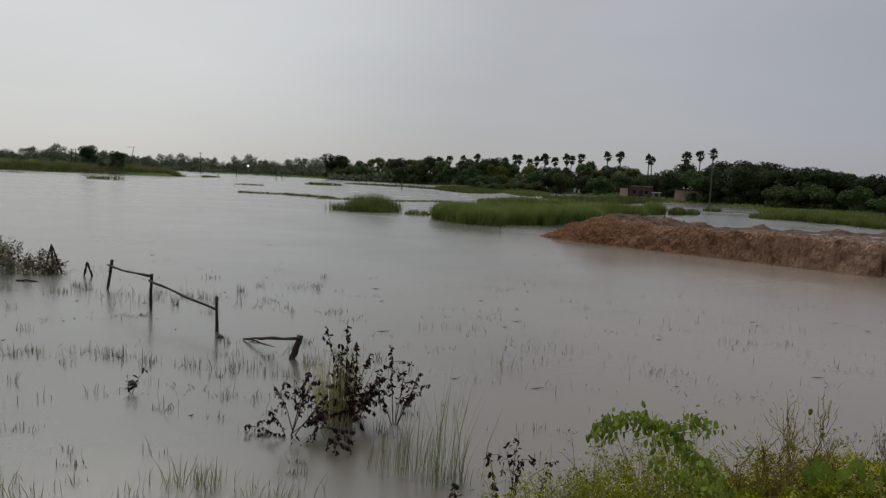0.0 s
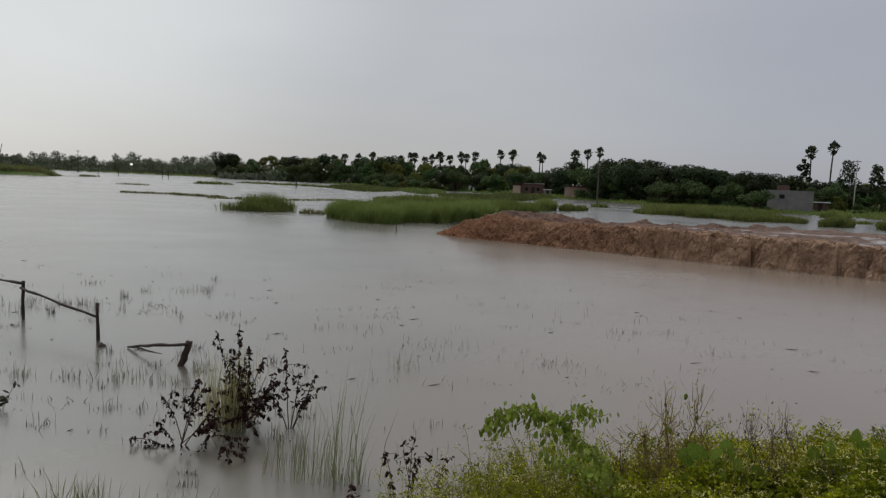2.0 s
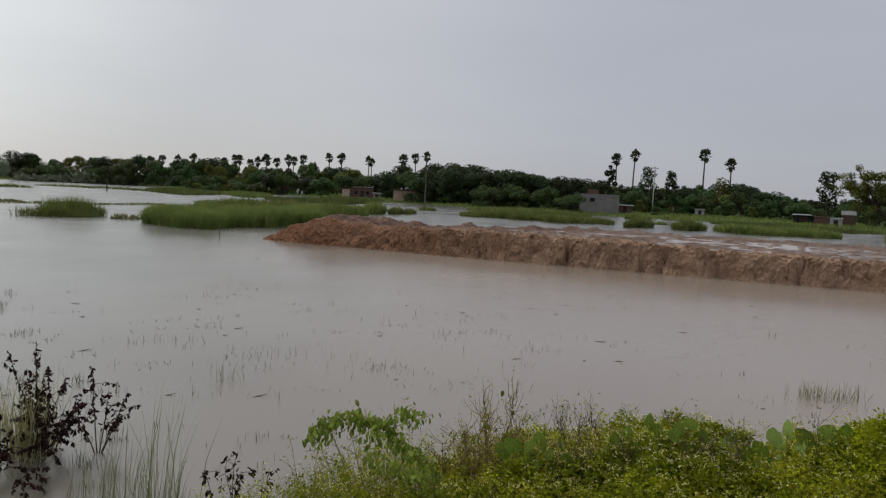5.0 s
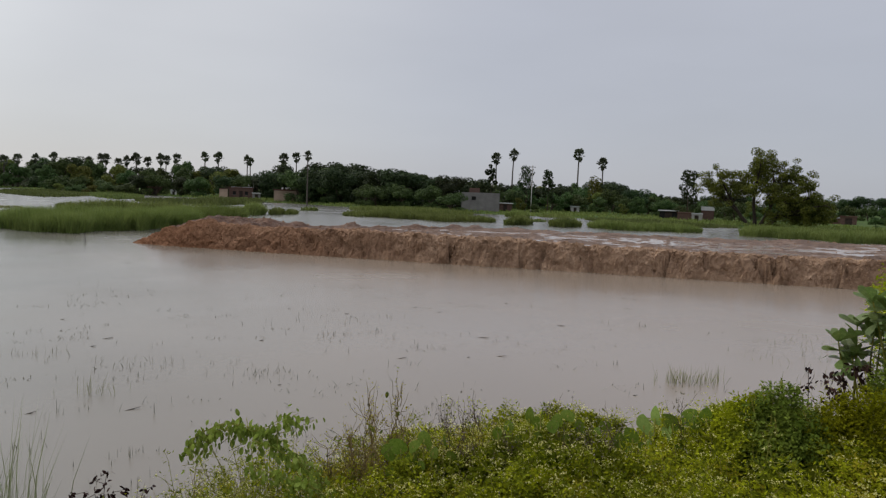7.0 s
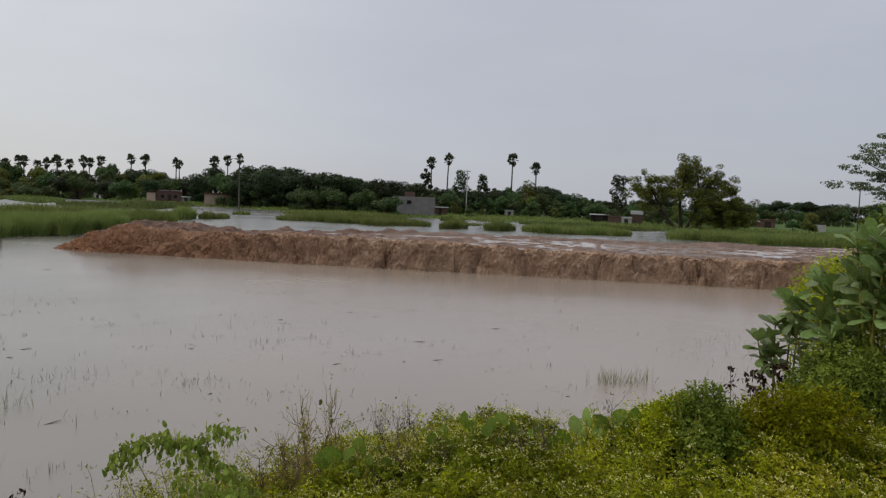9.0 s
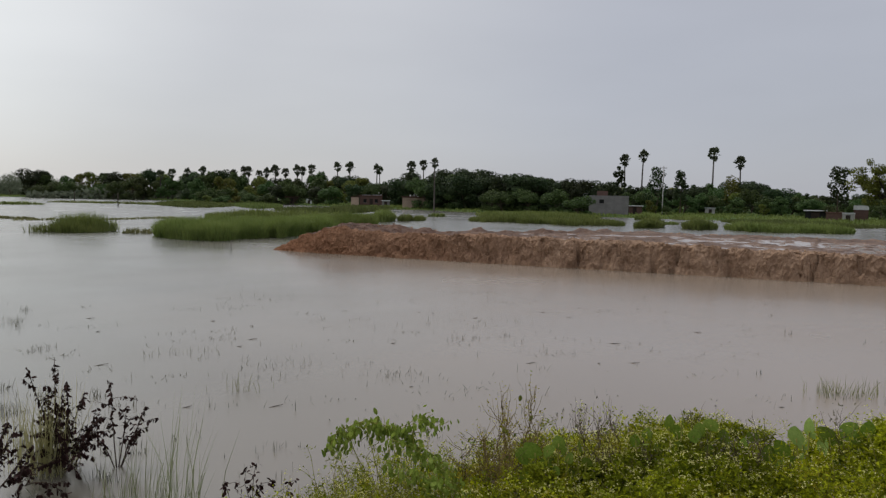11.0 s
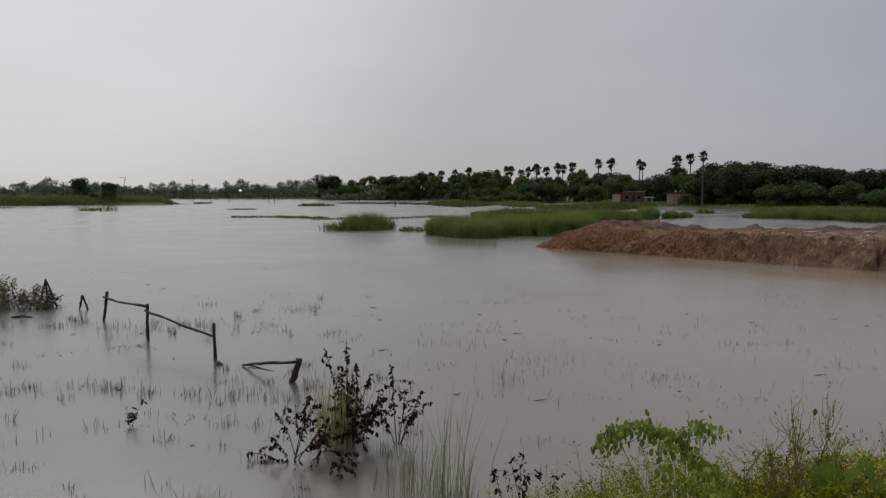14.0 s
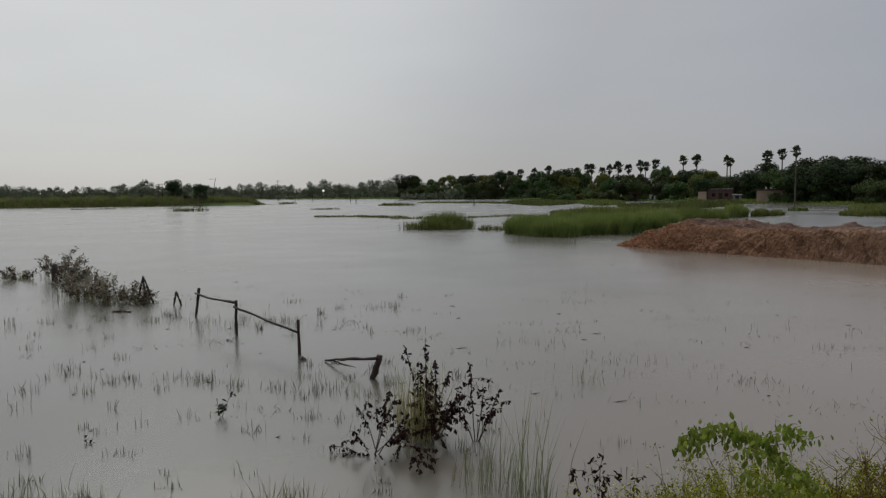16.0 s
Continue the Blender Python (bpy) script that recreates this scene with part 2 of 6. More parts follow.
def water_mat(name, c1, c2, rough, ripple):
    m = mat(name, c1, c2, 0.045, rough, spec=0.5)
    n, l = m.node_tree.nodes, m.node_tree.links
    b = n["Principled BSDF"]
    tc = n.new("ShaderNodeTexCoord")
    breeze = n.new("ShaderNodeTexNoise")
    breeze.inputs["Scale"].default_value, breeze.inputs["Detail"].default_value = 0.12, 3
    l.new(tc.outputs["Object"], breeze.inputs["Vector"])
    gloss = n.new("ShaderNodeMapRange")
    gloss.inputs[1].default_value, gloss.inputs[2].default_value = 0.3, 0.7
    gloss.inputs[3].default_value, gloss.inputs[4].default_value = rough * 0.75, rough * 1.25
    l.new(breeze.outputs["Fac"], gloss.inputs[0])
    l.new(gloss.outputs[0], b.inputs["Roughness"])
    b.inputs["IOR"].default_value = 1.82
    tc = n.new("ShaderNodeTexCoord")
    tilt = None
    for size, detail, amount in ((140.0, 1, ripple), (6.0, 2, ripple * 0.25), (0.8, 2, ripple * 0.12)):
        wave = n.new("ShaderNodeTexNoise")
        wave.inputs["Scale"].default_value, wave.inputs["Detail"].default_value = size, detail
        l.new(tc.outputs["Object"], wave.inputs["Vector"])
        off = n.new("ShaderNodeVectorMath")
        off.operation = "SUBTRACT"
        off.inputs[1].default_value = (0.5, 0.5, 0.5)
        l.new(wave.outputs["Color"], off.inputs[0])
        slope = n.new("ShaderNodeVectorMath")
        slope.operation = "MULTIPLY_ADD"
        slope.inputs[1].default_value = (amount, amount, 0)
        slope.inputs[2].default_value = (0, 0, 1)
        l.new(off.outputs[0], slope.inputs[0])
        if tilt:
            l.new(tilt, slope.inputs[2])
        tilt = slope.outputs[0]
    flat = n.new("ShaderNodeVectorMath")
    flat.operation = "NORMALIZE"
    l.new(tilt, flat.inputs[0])
    l.new(flat.outputs[0], b.inputs["Normal"])
    return m


flood = water_mat("flood_water", (0.072, 0.072, 0.056), (0.098, 0.096, 0.075), 0.23, 0.09)


def silt(m):
    """The water carries more reddish silt towards the fresh earth bank."""
    n, l = m.node_tree.nodes, m.node_tree.links
    b = n["Principled BSDF"]
    old = b.inputs["Base Color"].links[0].from_socket
    tc = n.new("ShaderNodeTexCoord")
    wander = n.new("ShaderNodeTexNoise")
    wander.inputs["Scale"].default_value = 0.08
    l.new(tc.outputs["Object"], wander.inputs["Vector"])
    way = n.new("ShaderNodeVectorMath")
    way.operation = "DOT_PRODUCT"
    way.inputs[1].default_value = (0.95, -0.12, 0)
    l.new(tc.outputs["Object"], way.inputs[0])
    shift = n.new("ShaderNodeMath")
    shift.operation = "MULTIPLY_ADD"
    shift.inputs[1].default_value = 12.0
    l.new(wander.outputs["Fac"], shift.inputs[0])
    l.new(way.outputs["Value"], shift.inputs[2])
    amount = n.new("ShaderNodeMapRange")
    amount.interpolation_type = "SMOOTHSTEP"
    amount.inputs[1].default_value, amount.inputs[2].default_value = -3.0, 17.0
    l.new(shift.outputs[0], amount.inputs[0])
    # the channel beyond the bank stays clear of it
    beyond = n.new("ShaderNodeVectorMath")
    beyond.operation = "DOT_PRODUCT"
    beyond.inputs[1].default_value = (0.701, 0.713, 0)
    l.new(tc.outputs["Object"], beyond.inputs[0])
    front = n.new("ShaderNodeMapRange")
    front.interpolation_type = "SMOOTHSTEP"
    front.inputs[1].default_value, front.inputs[2].default_value = 34.0, 48.0
    front.inputs[3].default_value, front.inputs[4].default_value = 1.0, 0.1
    l.new(beyond.outputs["Value"], front.inputs[0])
    share = n.new("ShaderNodeMath")
    share.operation = "MULTIPLY"
    l.new(amount.outputs[0], share.inputs[0])
    l.new(front.outputs[0], share.inputs[1])
    mix = n.new("ShaderNodeMix")
    mix.data_type = "RGBA"
    l.new(share.outputs[0], mix.inputs[0])
    l.new(old, mix.inputs[6])
    mix.inputs[7].default_value = (0.245, 0.193, 0.145, 1)
    l.new(mix.outputs[2], b.inputs["Base Color"])


silt(flood)


def red_load(m):
    """The first loads that were tipped, at the bank's tip, are redder earth than the later ones."""
    n, l = m.node_tree.nodes, m.node_tree.links
    b = n["Principled BSDF"]
    old = b.inputs["Base Color"].links[0].from_socket
    tc = n.new("ShaderNodeTexCoord")
    wander = n.new("ShaderNodeTexNoise")
    wander.inputs["Scale"].default_value = 0.25
    l.new(tc.outputs["Object"], wander.inputs["Vector"])
    way = n.new("ShaderNodeVectorMath")
    way.operation = "DOT_PRODUCT"
    way.inputs[1].default_value = (0.713, -0.701, 0)
    l.new(tc.outputs["Object"], way.inputs[0])
    shift = n.new("ShaderNodeMath")
    shift.operation = "MULTIPLY_ADD"
    shift.inputs[1].default_value = 14.0
    l.new(wander.outputs["Fac"], shift.inputs[0])
    l.new(way.outputs["Value"], shift.inputs[2])
    amount = n.new("ShaderNodeMapRange")
    amount.interpolation_type = "SMOOTHSTEP"
    amount.inputs[1].default_value, amount.inputs[2].default_value = 8.0, 30.0
    l.new(shift.outputs[0], amount.inputs[0])
    tint = n.new("ShaderNodeMix")
    tint.data_type = "RGBA"
    l.new(amount.outputs[0], tint.inputs[0])
    tint.inputs[6].default_value = (0.71, 0.525, 0.42, 1)
    tint.inputs[7].default_value = (1.0, 1.0, 1.02, 1)
    mix = n.new("ShaderNodeMix")
    mix.data_type, mix.blend_type = "RGBA", "MULTIPLY"
    mix.inputs[0].default_value = 1.0
    l.new(old, mix.inputs[6])
    l.new(tint.outputs[2], mix.inputs[7])
    l.new(mix.outputs[2], b.inputs["Base Color"])


for name in ("soil", "mud", "clod"):
    red_load(MATS[name])
water_mat("puddle", (0.3, 0.23, 0.19), (0.36, 0.29, 0.24), 0.15, 0.04)


# ---- mesh helpers ----
def rand(seed):
    return np.random.RandomState(seed)


class Geo:
    """Vertices and faces gathered for one mesh."""

    def __init__(self):
        self.v, self.f, self.n = [], [], 0

    def add(self, v, f):
        v = np.asarray(v, float).reshape(-1, 3)
        self.v.append(v)
        n = self.n
        self.f.extend([tuple(int(i) + n for i in face) for face in f])
        self.n += len(v)
        return self

    def mesh(self, name, smooth=True):
        me = bpy.data.meshes.new(name)
        v = np.concatenate(self.v) if self.v else np.zeros((0, 3))
        me.from_pydata(v.tolist(), [], self.f)
        if smooth:
            me.polygons.foreach_set("use_smooth", np.ones(len(me.polygons), bool))
        me.update()
        return me


def part(name, geo, material, parent, label="", smooth=True, kind=""):
    """One mesh object under a thing or a part."""
    me = geo.mesh(name, smooth) if isinstance(geo, Geo) else geo
    if not me.materials:
        me.materials.append(MATS[material])
    ob = new(name, me)
    ob.parent = parent
    return tagged(ob, label, kind=kind)


def thing(name, label, category, where=(0, 0, 0), rz=0.0, group="", kind=""):
    ob = new(name)
    ob.empty_display_size = 0.2
    ob.matrix_basis = pose(*where, 0, 0, rz)
    return tagged(ob, label, category, group, kind)


def single(name, geo, material, label, category="", kind="", group="", smooth=True, where=None):
    me = geo.mesh(name, smooth)
    me.materials.append(MATS[material])
    ob = new(name, me)
    if where:
        ob.location = where
    return tagged(ob, label, category, group, kind)


def unit(a):
    return a / np.maximum(1e-9, np.linalg.norm(a, axis=-1, keepdims=True))


def tube(points, radii, sides=6):
    """Vertices and faces of a round bar along points, closed at its ends."""
    p = np.asarray(points, float)
    r = np.asarray(radii, float)
    t = unit(np.gradient(p, axis=0))
    ref = np.array([0.31, 0.95, 0.05]) if abs(t[0][1]) < 0.8 else np.array([1.0, 0.1, 0.05])
    a = unit(np.cross(t, ref))
    b = np.cross(t, a)
    ang = np.arange(sides) * 2 * np.pi / sides
    ring = np.cos(ang)[None, :, None] * a[:, None] + np.sin(ang)[None, :, None] * b[:, None]
    v = (p[:, None] + ring * r[:, None, None]).reshape(-1, 3)
    f = []
    for i in range(len(p) - 1):
        for j in range(sides):
            k = (j + 1) % sides
            f.append((i * sides + j, i * sides + k, (i + 1) * sides + k, (i + 1) * sides + j))
    f.append(tuple(range(sides))[::-1])
    f.append(tuple(range((len(p) - 1) * sides, len(p) * sides)))
    return v, f


def box(x0, y0, z0, x1, y1, z1):
    v = [(x, y, z) for z in (z0, z1) for x, y in ((x0, y0), (x1, y0), (x1, y1), (x0, y1))]
    return v, [(3, 2, 1, 0), (4, 5, 6, 7), (0, 1, 5, 4), (1, 2, 6, 5), (2, 3, 7, 6), (3, 0, 4, 7)]


def leaves(geo, p, d, n, length, width, fold=0.15):
    """Small leaves: a folded diamond each."""
    d = unit(d)
    side = unit(np.cross(d, n))
    up = np.cross(side, d)
    length, width = length[:, None], width[:, None]
    mid = p + d * length * 0.45
    v = np.stack([p, mid + side * width / 2 + up * width * fold, p + d * length, mid - side * width / 2 + up * width * fold], 1).reshape(-1, 3)
    i = np.arange(len(p))[:, None] * 4
    return geo.add(v, (i + np.arange(4)).tolist())


def specks(geo, p, d, n, length, width):
    """Tiny leaves: one three-cornered blade each."""
    d = unit(d)
    side = unit(np.cross(d, n)) * (width / 2)[:, None]
    v = np.stack([p - side, p + side, p + d * length[:, None]], 1).reshape(-1, 3)
    i = np.arange(len(p))[:, None] * 3
    return geo.add(v, (i + np.arange(3)).tolist())


def broad_leaves(geo, p, d, n, length, width, droop=0.25, heart=False, blunt=False):
    """Large leaves with a midrib, a bent blade and a rounded outline."""
    d = unit(d)
    side = unit(np.cross(d, n))
    up = np.cross(side, d)
    ts = np.array([0.0, 0.12, 0.34, 0.6, 0.83, 1.0])
    ws = np.array([0.0, 0.78, 1.0, 0.97, 0.7, 0.16]) if heart else np.array([0.0, 0.45, 0.85, 1.0, 0.7, 0.0])
    if blunt:
        ts, ws = np.array([0.0, 0.15, 0.42, 0.68, 0.88, 1.0]), np.array([0.1, 0.36, 0.72, 1.0, 0.86, 0.22])
    back = np.array([0.0, -0.12, 0.0, 0, 0, 0]) if heart else np.zeros(6)
    rows = []
    for t, w, k in zip(ts, ws, back):
        c = p + d * (length * t)[:, None] - up * (length * droop * t * t)[:, None]
        s = side * (width * w / 2)[:, None] + up * (width * w * 0.12)[:, None] + d * (length * k)[:, None]
        rows += [c + s, c, c - s]
    v = np.stack(rows, 1).reshape(-1, 3)
    f = []
    for j in range(5):
        a = 3 * j
        f += [(a, a + 1, a + 4, a + 3), (a + 1, a + 2, a + 5, a + 4)]
    f = np.array(f)
    i = np.arange(len(p))[:, None, None] * 18
    return geo.add(v, (i + f).reshape(-1, 4).tolist())


def blades(geo, p, h, lean, width, az, bend=0.5):
    """Grass blades: two bent pieces and a tip."""
    way = np.stack([np.cos(az), np.sin(az), 0 * az], 1)
    side = np.stack([-np.sin(az), np.cos(az), 0 * az], 1)
    turn = az * 7.7
    side = unit(side * np.cos(turn)[:, None] + way * np.sin(turn)[:, None])
    rows = []
    for t, w in ((0, 0.8), (0.5, 1.0)):
        c = p + np.array([0, 0, 1.0]) * (h * t)[:, None] + way * (lean * h * t ** (1 + bend))[:, None]
        rows += [c + side * (width * w / 2)[:, None], c - side * (width * w / 2)[:, None]]
    rows.append(p + np.array([0, 0, 1.0]) * h[:, None] + way * (lean * h)[:, None])
    v = np.stack(rows, 1).reshape(-1, 3)
    k = np.arange(len(p))[:, None] * 5
    geo.add(v, (k + np.array([0, 1, 3, 2])).tolist() + (k + np.array([2, 3, 4])).tolist())
    return geo


def fractal(x, y, s, seed=0.0, octaves=4):
    return noise.fractal(Vector((x * s + seed, y * s - seed, seed * 0.7)), 0.9, 2.1, octaves)


def ease(a, b, x):
    t = min(1.0, max(0.0, (x - a) / (b - a)))
    return t * t * (3 - 2 * t)


# ---- ground, water ----
SHORE_AZ = (-180, -100, -75, -42, -20, -9, -3, 3, 8, 14, 20, 27, 33, 40, 47, 53, 62, 70, 80, 100, 180)
SHORE_D = (300, 300, 330, 380, 390, 330, 300, 262, 225, 185, 168, 142, 138, 136, 128, 118, 108, 100, 96, 300, 300)


def ground_z(x, y):
    d = math.hypot(x, y)
    az = math.degrees(math.atan2(x, y))
    yb = y + 0.35 * fractal(x, 0.0, 0.35, 3.0, 2)
    near = float(np.interp(yb, (-14, -8, -6, 1.0, 2.4, 5.9, 8.5), (-0.9, 1.6, 1.7, 1.7, 1.45, 0.0, -0.9)))
    if d < 14:
        near += 0.05 * fractal(x, y, 1.3, 5.0, 3)
    s = float(np.interp(az, SHORE_AZ, SHORE_D)) * (1 + 0.03 * fractal(x, y, 0.03, 9.0, 2))
    far = -0.9 + 1.25 * ease(s - 5, s + 5, d) + 0.15 * fractal(x, y, 0.05, 2.0, 2) * ease(s, s + 20, d)
    # a low grassy dyke out in the flood
    u = (x + 112) * 0.94 + (y - 186) * 0.34
    v = -(x + 112) * 0.34 + (y - 186) * 0.94
    dyke = -0.9 + 1.75 * ease(44, 38, abs(u)) * ease(9, 5, abs(v + 1.5 * fractal(x, 0.0, 0.06, 4.0, 2)))
    return max(near, far, dyke)


def build_ground():
    rs = [0.0] + list(np.geomspace(0.6, 14, 42)) + list(np.geomspace(15, 420, 120)) + list(np.geomspace(450, 4500, 14))
    azs = np.radians(np.concatenate([np.arange(-180, -48, 4), np.arange(-48, 80, 0.8), np.arange(80, 180, 4)]))
    geo = Geo()
    v = [(r * math.sin(a), r * math.cos(a), 0) for r in rs for a in azs]
    v = [(x, y, ground_z(x, y)) for x, y, _ in v]
    m = len(azs)
    f = []
    for i in range(len(rs) - 1):
        for j in range(m):
            k = (j + 1) % m
            f.append((i * m + j, (i + 1) * m + j, (i + 1) * m + k, i * m + k))
    geo.add(v, f)
    ob = single("ground", geo, "land", "grassy flat land with a muddy roadside bank", kind="structure")
    ob.data.materials.append(MATS["bank_earth"])
    for p in ob.data.polygons:
        c = p.center
        if math.hypot(c.x, c.y) < 40 and c.y < 12:
            p.material_index = 1
    return ob


build_ground()


def build_water():
    geo = Geo()
    rs, m = (0.01, 20, 80, 300, 1200, 4800), 48
    v = [(r * math.cos(k * 2 * math.pi / m), r * math.sin(k * 2 * math.pi / m), 0) for r in rs for k in range(m)]
    f = [(i * m + k, (i + 1) * m + k, (i + 1) * m + (k + 1) % m, i * m + (k + 1) % m) for i in range(len(rs) - 1) for k in range(m)]
    return single("water", geo.add(v, f), "flood_water", "muddy brown flood water with faint ripples", kind="structure")


build_water()

# ---- the earth embankment being filled ----
TIP, ALONG, BACK = Vector((4.6, 42.9)), Vector((0.713, -0.701)), Vector((0.701, 0.713))


def back_edge(u):
    return float(np.interp(u, (0, 3, 9, 18, 28, 34, 44, 80), (0.8, 5.0, 10.5, 16.5, 18.2, 20.3, 22, 26)))


def ridged(x, y, z, s):
    return noise.ridged_multi_fractal(Vector((x * s, y * s, z * s)), 0.9, 2.1, 4, 0.9, 1.8) - 1.1


HEAPS = [(4.6, 3.4, 0.15, 1.2), (6.3, 6.3, 0.28, 0.9), (7.6, 7.4, 0.22, 0.6), (10.2, 9.6, 0.34, 0.8), (11.8, 10.6, 0.14, 0.6), (13.8, 12.0, 0.22, 0.9), (16.1, 13.5, 0.32, 0.6), (17.3, 14.3, 0.28, 0.5), (19.8, 15.0, 0.2, 0.9), (26.5, 17.0, 0.12, 2.2), (31.0, 18.4, 0.1, 1.8), (38.0, 20.0, 0.12, 2.0)]
CRACKS = ((18.6, 0.08), (20.9, 0.1), (22.5, 0.22), (23.3, 0.12), (25.4, 0.18), (29.0, 0.12), (30.4, 0.2), (32.9, 0.17), (33.6, 0.1), (36.0, 0.12), (38.4, 0.14))


def fill_z(u, v):
    """Height of the raw earth at u along its edge and v back from it."""
    raw = ease(11, 19, u)
    front = 0.3 * fractal(u, v * 1.5, 0.7, 11.0, 3) + (0.5 - 0.3 * raw) * fractal(u, v * 3, 1.5, 6.0, 4) + (0.22 - 0.14 * raw) * fractal(u, v * 3, 5.0, 13.0, 4)
    for cu, cw in CRACKS:
        if abs(u - cu) < 1.5:
            front -= 1.5 * ease(-0.5, 0.4, fractal(u, v * 3, 1.3, 17.0, 2)) * math.exp(-((u - cu - 0.22 * math.sin(v * 7 + cu) - 0.25 * fractal(cu, v * 5, 2.0, 3.0, 3)) / (0.75 * cw)) ** 2)
    wide = back_edge(u)
    top = float(np.interp(u, (-0.2, 0.8, 2.4, 4.5, 8, 14, 22, 28, 34, 44, 80), (-0.1, 0.3, 1.0, 1.52, 1.22, 1.3, 1.25, 1.1, 1.08, 1.2, 1.4)))
    steep = 0.46 + 1.54 * ease(17, 2, u)
    rise = ease(-0.1, steep, v + 0.4 * front)
    fall = ease(wide + 1.8, wide - 0.6, v + 0.8 * fractal(u, v, 0.4, 1.0, 2))
    tipped = max(ease(3.0, 1.0, v), 0.9 * ease(20, 13, u))
    lumps = 0.1 * fractal(u, v, 2.2, 8.0, 4) * (0.3 + 0.7 * tipped) + 0.06 * ridged(u, v, 3.0, 1.9) * tipped
    rim = 0.12 * ease(2.4, 0.8, v) * (0.6 + fractal(u, v, 0.9, 4.0, 2))
    hollow = -(0.12 + 0.1 * ease(22, 14, u)) * ease(1.4, 3.0, v) * ease(4.5, 8, u)
    ruts = (0.08 * fractal(u * 0.3, v, 0.75, 21.0, 3) + 0.1 * fractal(u * 0.3, v, 1.7, 5.0, 4) + 0.05 * fractal(u * 0.6, v, 4.0, 15.0, 2)) * ease(1.0, 3.0, v)
    heap = sum(h * math.exp(-((u - a) ** 2 + (v - b) ** 2) / (w * w)) for a, b, h, w in HEAPS if abs(u - a) < 6)
    z = (top + rim + hollow + ruts + heap) * rise * fall + lumps * (0.25 + rise)
    return z - 0.55 * (1 - rise * fall)


def clod(r, p, s):
    """One angular lump of earth."""
    w = unit(np.array([(1, 0, 0), (-1, 0, 0), (0, 1, 0), (0, -1, 0), (0, 0, 1), (0, 0, -1)]) + 0.35 * r.randn(6, 3))
    return np.array(p) + w * s * (0.7 + 0.6 * r.rand(6, 1)), [(0, 2, 4), (2, 1, 4), (1, 3, 4), (3, 0, 4), (2, 0, 5), (1, 2, 5), (3, 1, 5), (0, 3, 5)]


def build_fill():
    t = thing("earth_embankment", "raw reddish-brown earth bank with a cracked steep face", "embankment", (TIP.x, TIP.y, 0))

    def pits(u, w, z):
        """How far the face is eaten back, by its length and height."""
        deep = 0.13 * fractal(u, z * 1.3, 1.9, 31.0, 4) + 0.07 * ridged(u, z * 1.4, 4.0, 3.1) + 0.05 * fractal(u, z, 9.0, 37.0, 3)
        return -deep * ease(0.0, 0.2, z) * ease(1.5, 0.7, w)

    def sheet(us, vs, raw=False):
        v = []
        for u in us.tolist():
            for w in vs.tolist():
                z = fill_z(u, w)
                q = ALONG * u + BACK * (w + (pits(u, w, z) if raw else 0.0))
                v.append((q.x, q.y, z))
        m = len(vs)
        f = [(i * m + j, (i + 1) * m + j, (i + 1) * m + j + 1, i * m + j + 1) for i in range(len(us) - 1) for j in range(m - 1)]
        return Geo().add(v, f)

    us = np.concatenate([np.arange(-1.6, 46, 0.06), np.arange(46, 80, 0.6)])
    part("face", sheet(us, np.concatenate([np.arange(-1.2, -0.3, 0.1), np.arange(-0.3, 1.0, 0.03), np.arange(1.0, 1.79, 0.06), [1.8]]), True), "soil", t, "steep crumbling earth face with cracks", False)
    us = np.concatenate([np.arange(-1.6, 46, 0.16), np.arange(46, 80, 0.6)])
    part("top", sheet(us, np.concatenate([np.arange(1.8, 6, 0.1), np.arange(6, 29, 0.15)])), "mud", t, "rutted wet earth top", False)
    r = rand(19)
    geo = Geo()
    for k in range(5000):
        u = -0.6 + 46 * r.rand()
        v = -0.15 + 1.5 * r.rand() ** 1.4 if r.rand() < 0.75 else 1 + (back_edge(u) - 1) * r.rand()
        q = ALONG * u + BACK * v
        z = fill_z(u, v)
        if z > 0.02:
            geo.add(*clod(r, (q.x, q.y, z), 0.015 + 0.06 * r.rand() ** 3))
    for k in range(700):
        u = 4 + 40 * r.rand()
        v = back_edge(u) - 0.6 - 1.6 * r.rand()
        q = ALONG * u + BACK * v
        lump = 0.025 + 0.08 * r.rand() ** 2.5
        geo.add(*clod(r, (q.x, q.y, fill_z(u, v) - 0.2 * lump), lump))
    part("loose_earth", geo, "clod", t, "loose crumbs and clods of earth", False, "stuff")
    corners = []
    n = 60
    along = [7.5 + i * 60 / n for i in range(n + 1)]
    level = [float(np.quantile([fill_z(u, w) for w in np.arange(2.2, back_edge(u) - 2.0, 0.3)], float(np.interp(u, (8, 14, 24, 40), (0.14, 0.4, 0.6, 0.6))))) for u in along]
    level = np.convolve(np.pad(level, 2, "edge"), np.ones(5) / 5, "valid")
    for u, z in zip(along, level):
        for w in (2.0, 0.55 * back_edge(u), back_edge(u) - 1.4):
            q = TIP + ALONG * u + BACK * w
            corners.append((q.x, q.y, float(z)))
    f = [(i * 3 + j, (i + 1) * 3 + j, (i + 1) * 3 + j + 1, i * 3 + j + 1) for i in range(n) for j in range(2)]
    single("puddle_water", Geo().add(corners, f), "puddle", "shallow rain puddles lying on the raw earth", "puddle", kind="stuff")


build_fill()


